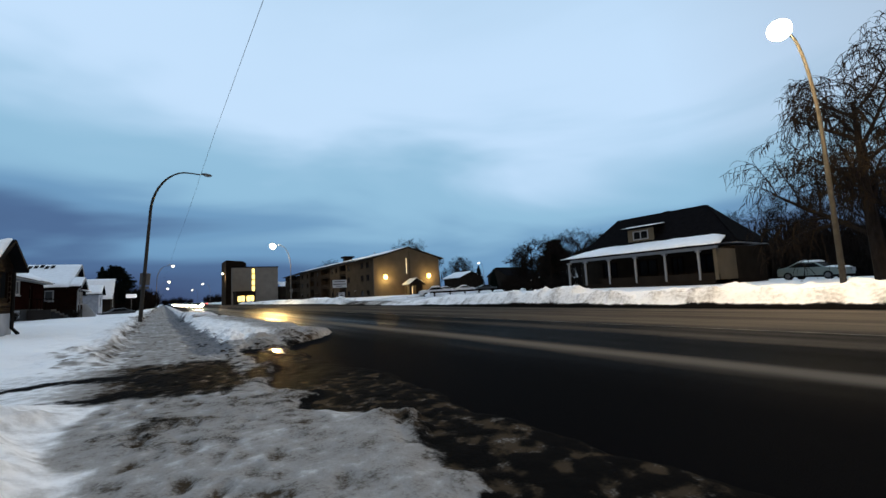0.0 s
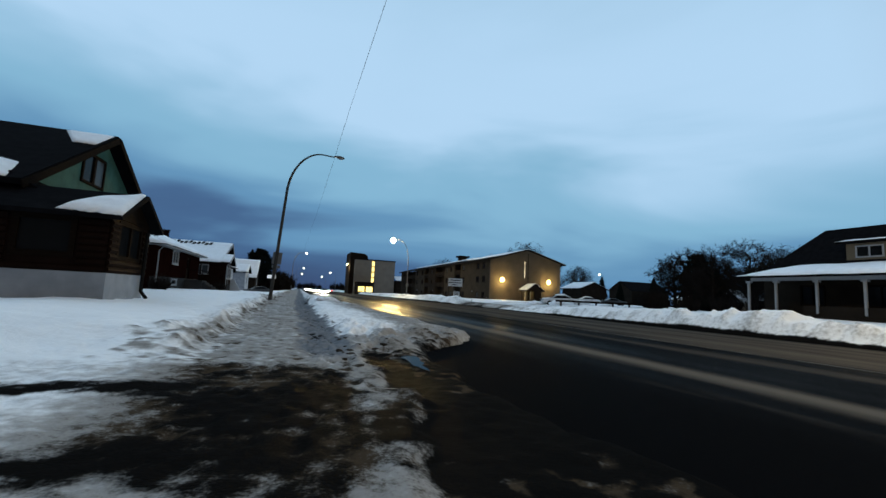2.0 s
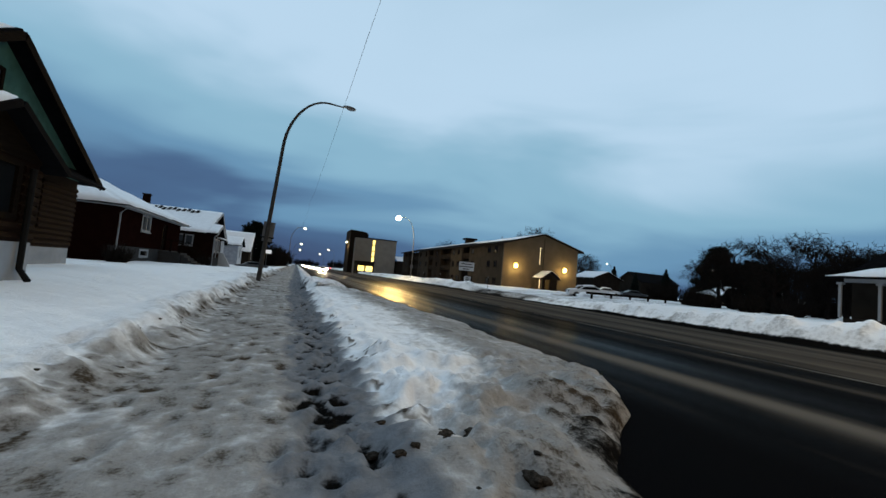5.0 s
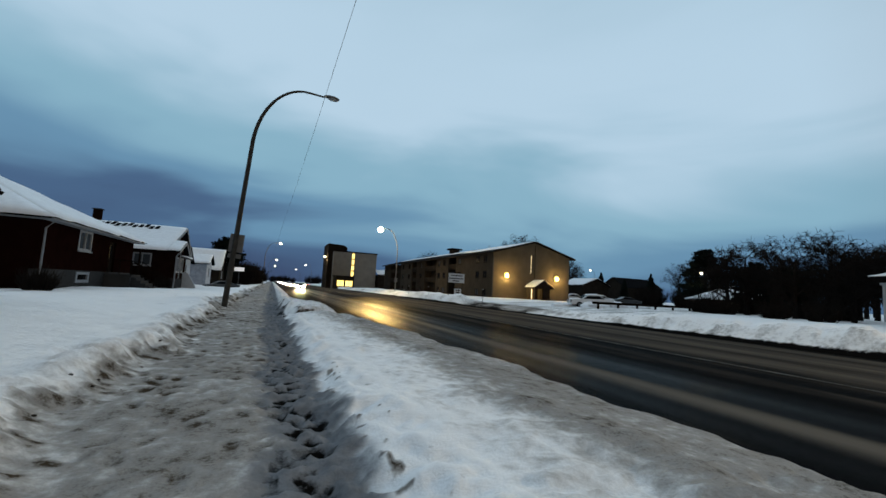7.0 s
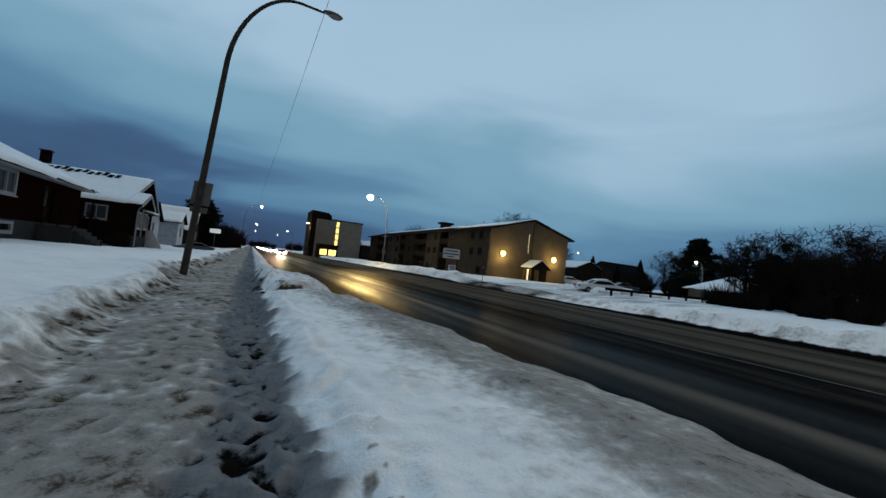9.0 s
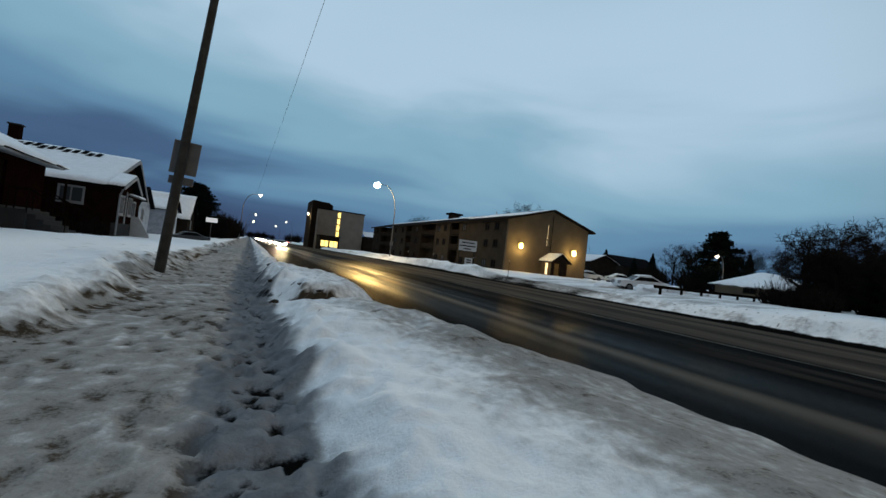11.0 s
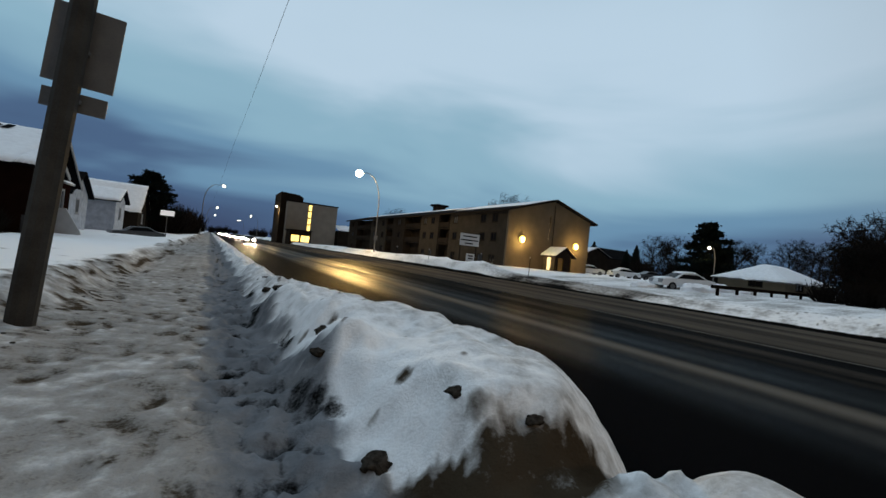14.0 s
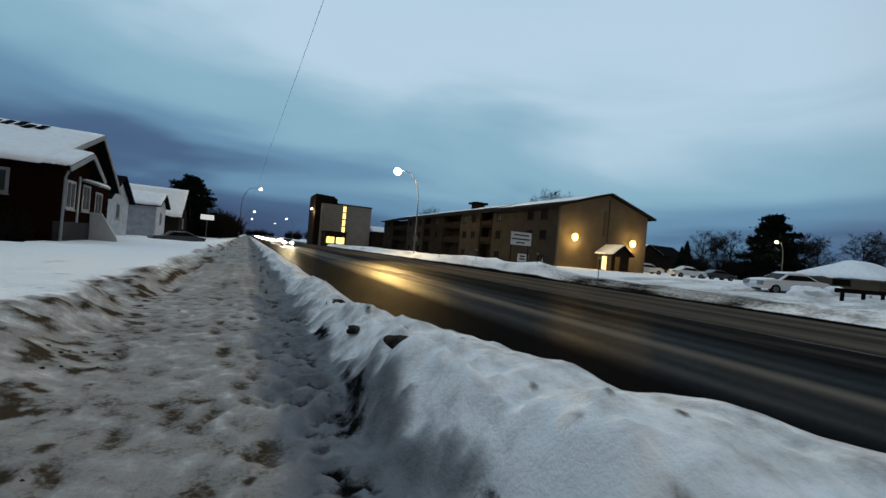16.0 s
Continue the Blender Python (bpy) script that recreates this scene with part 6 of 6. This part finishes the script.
def snow_mound(x, y, z, rx, ry, h, seed, label):
    """A ploughed heap with a lumpy skin."""
    bm = bmesh.new()
    bmesh.ops.create_icosphere(bm, subdivisions=4, radius=1)
    o = Vector((seed * 2.1, seed, 0))
    for v in bm.verts:
        n = noise.noise(v.co * 1.5 + o) * 0.35 + noise.noise(v.co * 4 + o) * 0.2 + noise.noise(v.co * 9 + o) * 0.08
        p = v.co * (1 + n)
        v.co = Vector((p.x * rx, p.y * ry, p.z * h))
    for f in bm.faces:
        f.smooth = True
    ob = part("snow_mound", bm, SNOW)
    ob.location = (x, y, z)
    return tagged(ob, label, "snow mound", "ploughed heaps in the lot")


snow_mound(31.9, 49.3, 0.2, 1.7, 1.0, 0.75, 1, "lumpy white ploughed snow heap against a car")
snow_mound(34.8, 49.4, 0.25, 1.6, 1.2, 0.8, 2, "lumpy white ploughed snow heap behind a car")
snow_mound(30.2, 52.6, 0.15, 1.4, 0.9, 0.5, 3, "low ploughed snow heap in front of a car")
snow_mound(38.2, 49.6, 0.3, 2.6, 1.0, 0.45, 4, "long low ploughed snow heap by the rail")
c2 = car("dark car parked in the snowy lot", PAINT_DARK)
c2.matrix_basis = pose(60.0, 72.0, 0.42, 0, 0, 160)
copy_thing(c2, pose(-6.8, 84.0, -0.62, 0, 0, 20))
on = car("oncoming car with bright headlights on the road", PAINT_DARK, "head")
on.matrix_basis = pose(6.2, 118, -0.42, 0, 0, 90)
for x, y in ((6.0, 152), (9.6, 163), (5.6, 178), (9.3, 190), (5.4, 205), (9.0, 216), (5.1, 232), (8.8, 246), (4.8, 262), (8.6, 280), (4.6, 300), (8.4, 325)):
    copy_thing(on, pose(x, y, -0.42, 0, 0, 90))
away = car("car driving away with red tail lights", PAINT_DARK, "tail")
away.matrix_basis = pose(15.2, 225, -0.42, 0, 0, 270)
copy_thing(away, pose(18.4, 262, -0.42, 0, 0, 270))
for x in (5.58, 6.82):
    d = bpy.data.lights.new("headlight_beam", "SPOT")
    d.energy, d.color, d.shadow_soft_size, d.spot_size, d.spot_blend = 9000, (1.0, 0.84, 0.55), 0.15, radians(46), 0.7
    beam = new("headlight_beam", d)
    beam.matrix_basis = look((x, 115.4, 0.32), (x - 1.5, 70.0, -0.5))


# ---- poles, stakes and small signs on the far side ----
def stake(x, y, z, h):
    t = thing("marker_stake", "thin dark wooden stake standing in the snowbank", "stake", "stakes in the snowbank", at=(x, y, z))
    part("shaft", tube([(0, 0, -0.5), (0.03, 0, h)], [0.03, 0.025], 6), BLACKWOOD, t)
    part("tip", box(-0.04, -0.04, h - 0.12, 0.06, 0.04, h, 0.01), TRIM, t, "pale reflector tip")
    return t


for x, y in ((23.2, 58.5), (23.4, 66.0), (23.0, 76.5), (22.8, 86.0)):
    stake(x, y, 0.0, 1.7)
t = thing("roadside_sign", "white board on a thin pole by the lawns, glowing by itself", "sign", at=(-6.3, 108, 0.2))
part("pole", tube([(0, 0.08, -0.4), (0, 0.08, 3.6)], 0.05, 8), GALV, t)
# the board's glow is added so it comes out white; it holds no lamp
part("board", box(-0.9, -0.06, 2.6, 0.9, 0.06, 3.35, 0.02), BOARD_GLOW, t)
t = thing("pole_sign", "small grey sign plate strapped to a lamp pole", "sign", at=(23.2, 96.24, 2.4))
part("plate", box(-0.3, -0.03, 0, 0.3, 0.0, 0.75, 0.01), GALV, t)
part("strap", box(-0.13, 0.0, 0.3, 0.13, 0.05, 0.36), RUBBER, t)


def utility_pole(x, y, h):
    t = thing("utility_pole", "dark wooden utility pole with one crossarm", "utility pole", "utility poles", at=(x, y, 0.2))
    part("shaft", tube([(0, 0, -0.6), (0, 0, h)], [0.16, 0.10], 9), BARK, t)
    a = part("crossarm", box(-1.1, -0.06, h - 0.7, 1.1, 0.06, h - 0.56), BARK, t)
    for xx in (-1.0, -0.4, 0.4, 1.0):
        part("insulator", tube([(xx, 0, h - 0.56), (xx, 0, h - 0.4)], 0.04, 6), TRIM, a)
    return t


utility_pole(64.0, 104, 9.5)
utility_pole(92.0, 128, 9.5)
street_lamp(93.5, 80, True, -1, 8.6, 0.3, watts=300, bulb=FARBULB, reach=2.4, label="small lit street lamp before a dark pine")
street_lamp(124.0, 150, True, -1, 13.0, 0.3, watts=0, bulb=FARBULB, reach=2.4, label="lit street lamp far behind the lot")


# ---- guard rail and lot ----
def guard_rail():
    t = thing("guard_rail", "low dark timber guard rail along the snowy lot", "guard rail", at=(34, 48, 0.2))
    part("beam", box(29.4, 47.0, 0.75, 58.0, 47.2, 1.0, 0.02), BLACKWOOD, t)
    for k in range(11):
        part("post", box(30.0 + 2.6 * k, 47.03, -0.1, 30.18 + 2.6 * k, 47.17, 0.75), BLACKWOOD, t)
    return settle(t)


guard_rail()


def low_house():
    t = thing("house", "low tan bungalow with a snow-covered hipped roof", "house", "houses behind the trees", at=(79, 63, 0.4))
    x0, x1, y0, y1, ze = 71.5, 86.5, 59.0, 68.0, 2.45
    hole = (61.8, 63.6, 1.3, 2.2)
    part("wall", wall("x", x0, y0, y1, 0.0, ze, 0.25, [hole]), STUCCO, t)
    part("wall", wall("x", x1, y0, y1, 0.0, ze, -0.25), STUCCO, t)
    part("wall", wall("y", y0, x0 + 0.25, x1 - 0.25, 0.0, ze, 0.25, [(75.0, 77.4, 1.2, 2.2)]), STUCCO, t)
    part("wall", wall("y", y1, x0 + 0.25, x1 - 0.25, 0.0, ze, -0.25), STUCCO, t)
    window(t, "x", x0, hole, 1, PANE, STUCCO_DARK)
    window(t, "y", y0, (75.0, 77.4, 1.2, 2.2), 1, PANE, STUCCO_DARK)
    hip_roof(t, x0, x1, y0, y1, ze, 4.7, 0.6, SHINGLE, 130)
    return settle(t)


low_house()
small_house(118, 136, 128, 140, 6.0, 9.5, "x", STUCCO_DARK, "dark two-storey house behind the trees", 135, base=0.4, snow=False)
small_house(69, 77, 94, 102, 4.4, 6.0, "y", STUCCO_DARK, "dark house with a snowy roof behind the block", 140, base=0.4)

# ---- clods along the bank ----
def clod(seed):
    bm = bmesh.new()
    bmesh.ops.create_icosphere(bm, subdivisions=3, radius=1)
    o = Vector((seed * 3.7, seed * 1.3, 0))
    for v in bm.verts:
        n = noise.noise(v.co * 1.4 + o) * 0.5 + noise.noise(v.co * 3.5 + o) * 0.25
        v.co = v.co * (1 + n)
        v.co.z *= 0.45
    for f in bm.faces:
        f.smooth = True
    return part("snow_clod", bm, DIRTY)


clods = [clod(k) for k in range(4)]
rng = random.Random(4)
spots = [(0.80, 39.2, 0.17), (0.95, 43.0, 0.18), (0.85, 36.5, 0.10), (1.15, 34.1, 0.07), (1.5, 33.75, 0.06), (0.66, 34.2, 0.12), (0.62, 35.7, 0.08), (0.74, 40.8, 0.10), (0.86, 36.6, 0.07)]
for k in range(46):
    y = 10.4 + rng.random() * 3.9
    spots.append((rng.uniform(0.6, 1.9), y, rng.uniform(0.03, 0.09)))
for k in range(60):
    spots.append((-1.9 + rng.gauss(0, 0.22), rng.uniform(11.5, 44), rng.uniform(0.012, 0.032)))
xs_, ys_ = np.array([s[0] for s in spots]), np.array([s[1] for s in spots])
zs_ = ground_fields(xs_, ys_)[0]
for n, ((x, y, s), z) in enumerate(zip(spots, zs_)):
    m = pose(x, y, float(z) - s * 0.14, 0, 0, rng.uniform(0, 360)) @ Matrix.Diagonal((s, s * rng.uniform(0.7, 1.2), s, 1))
    src = clods[n % 4]
    ob = src if n < 4 else copy_thing(src, m)
    ob.matrix_basis = m
    tagged(ob, "grey-brown frozen snow clod on the snowbank", "snow clod", "clods on the snowbank")
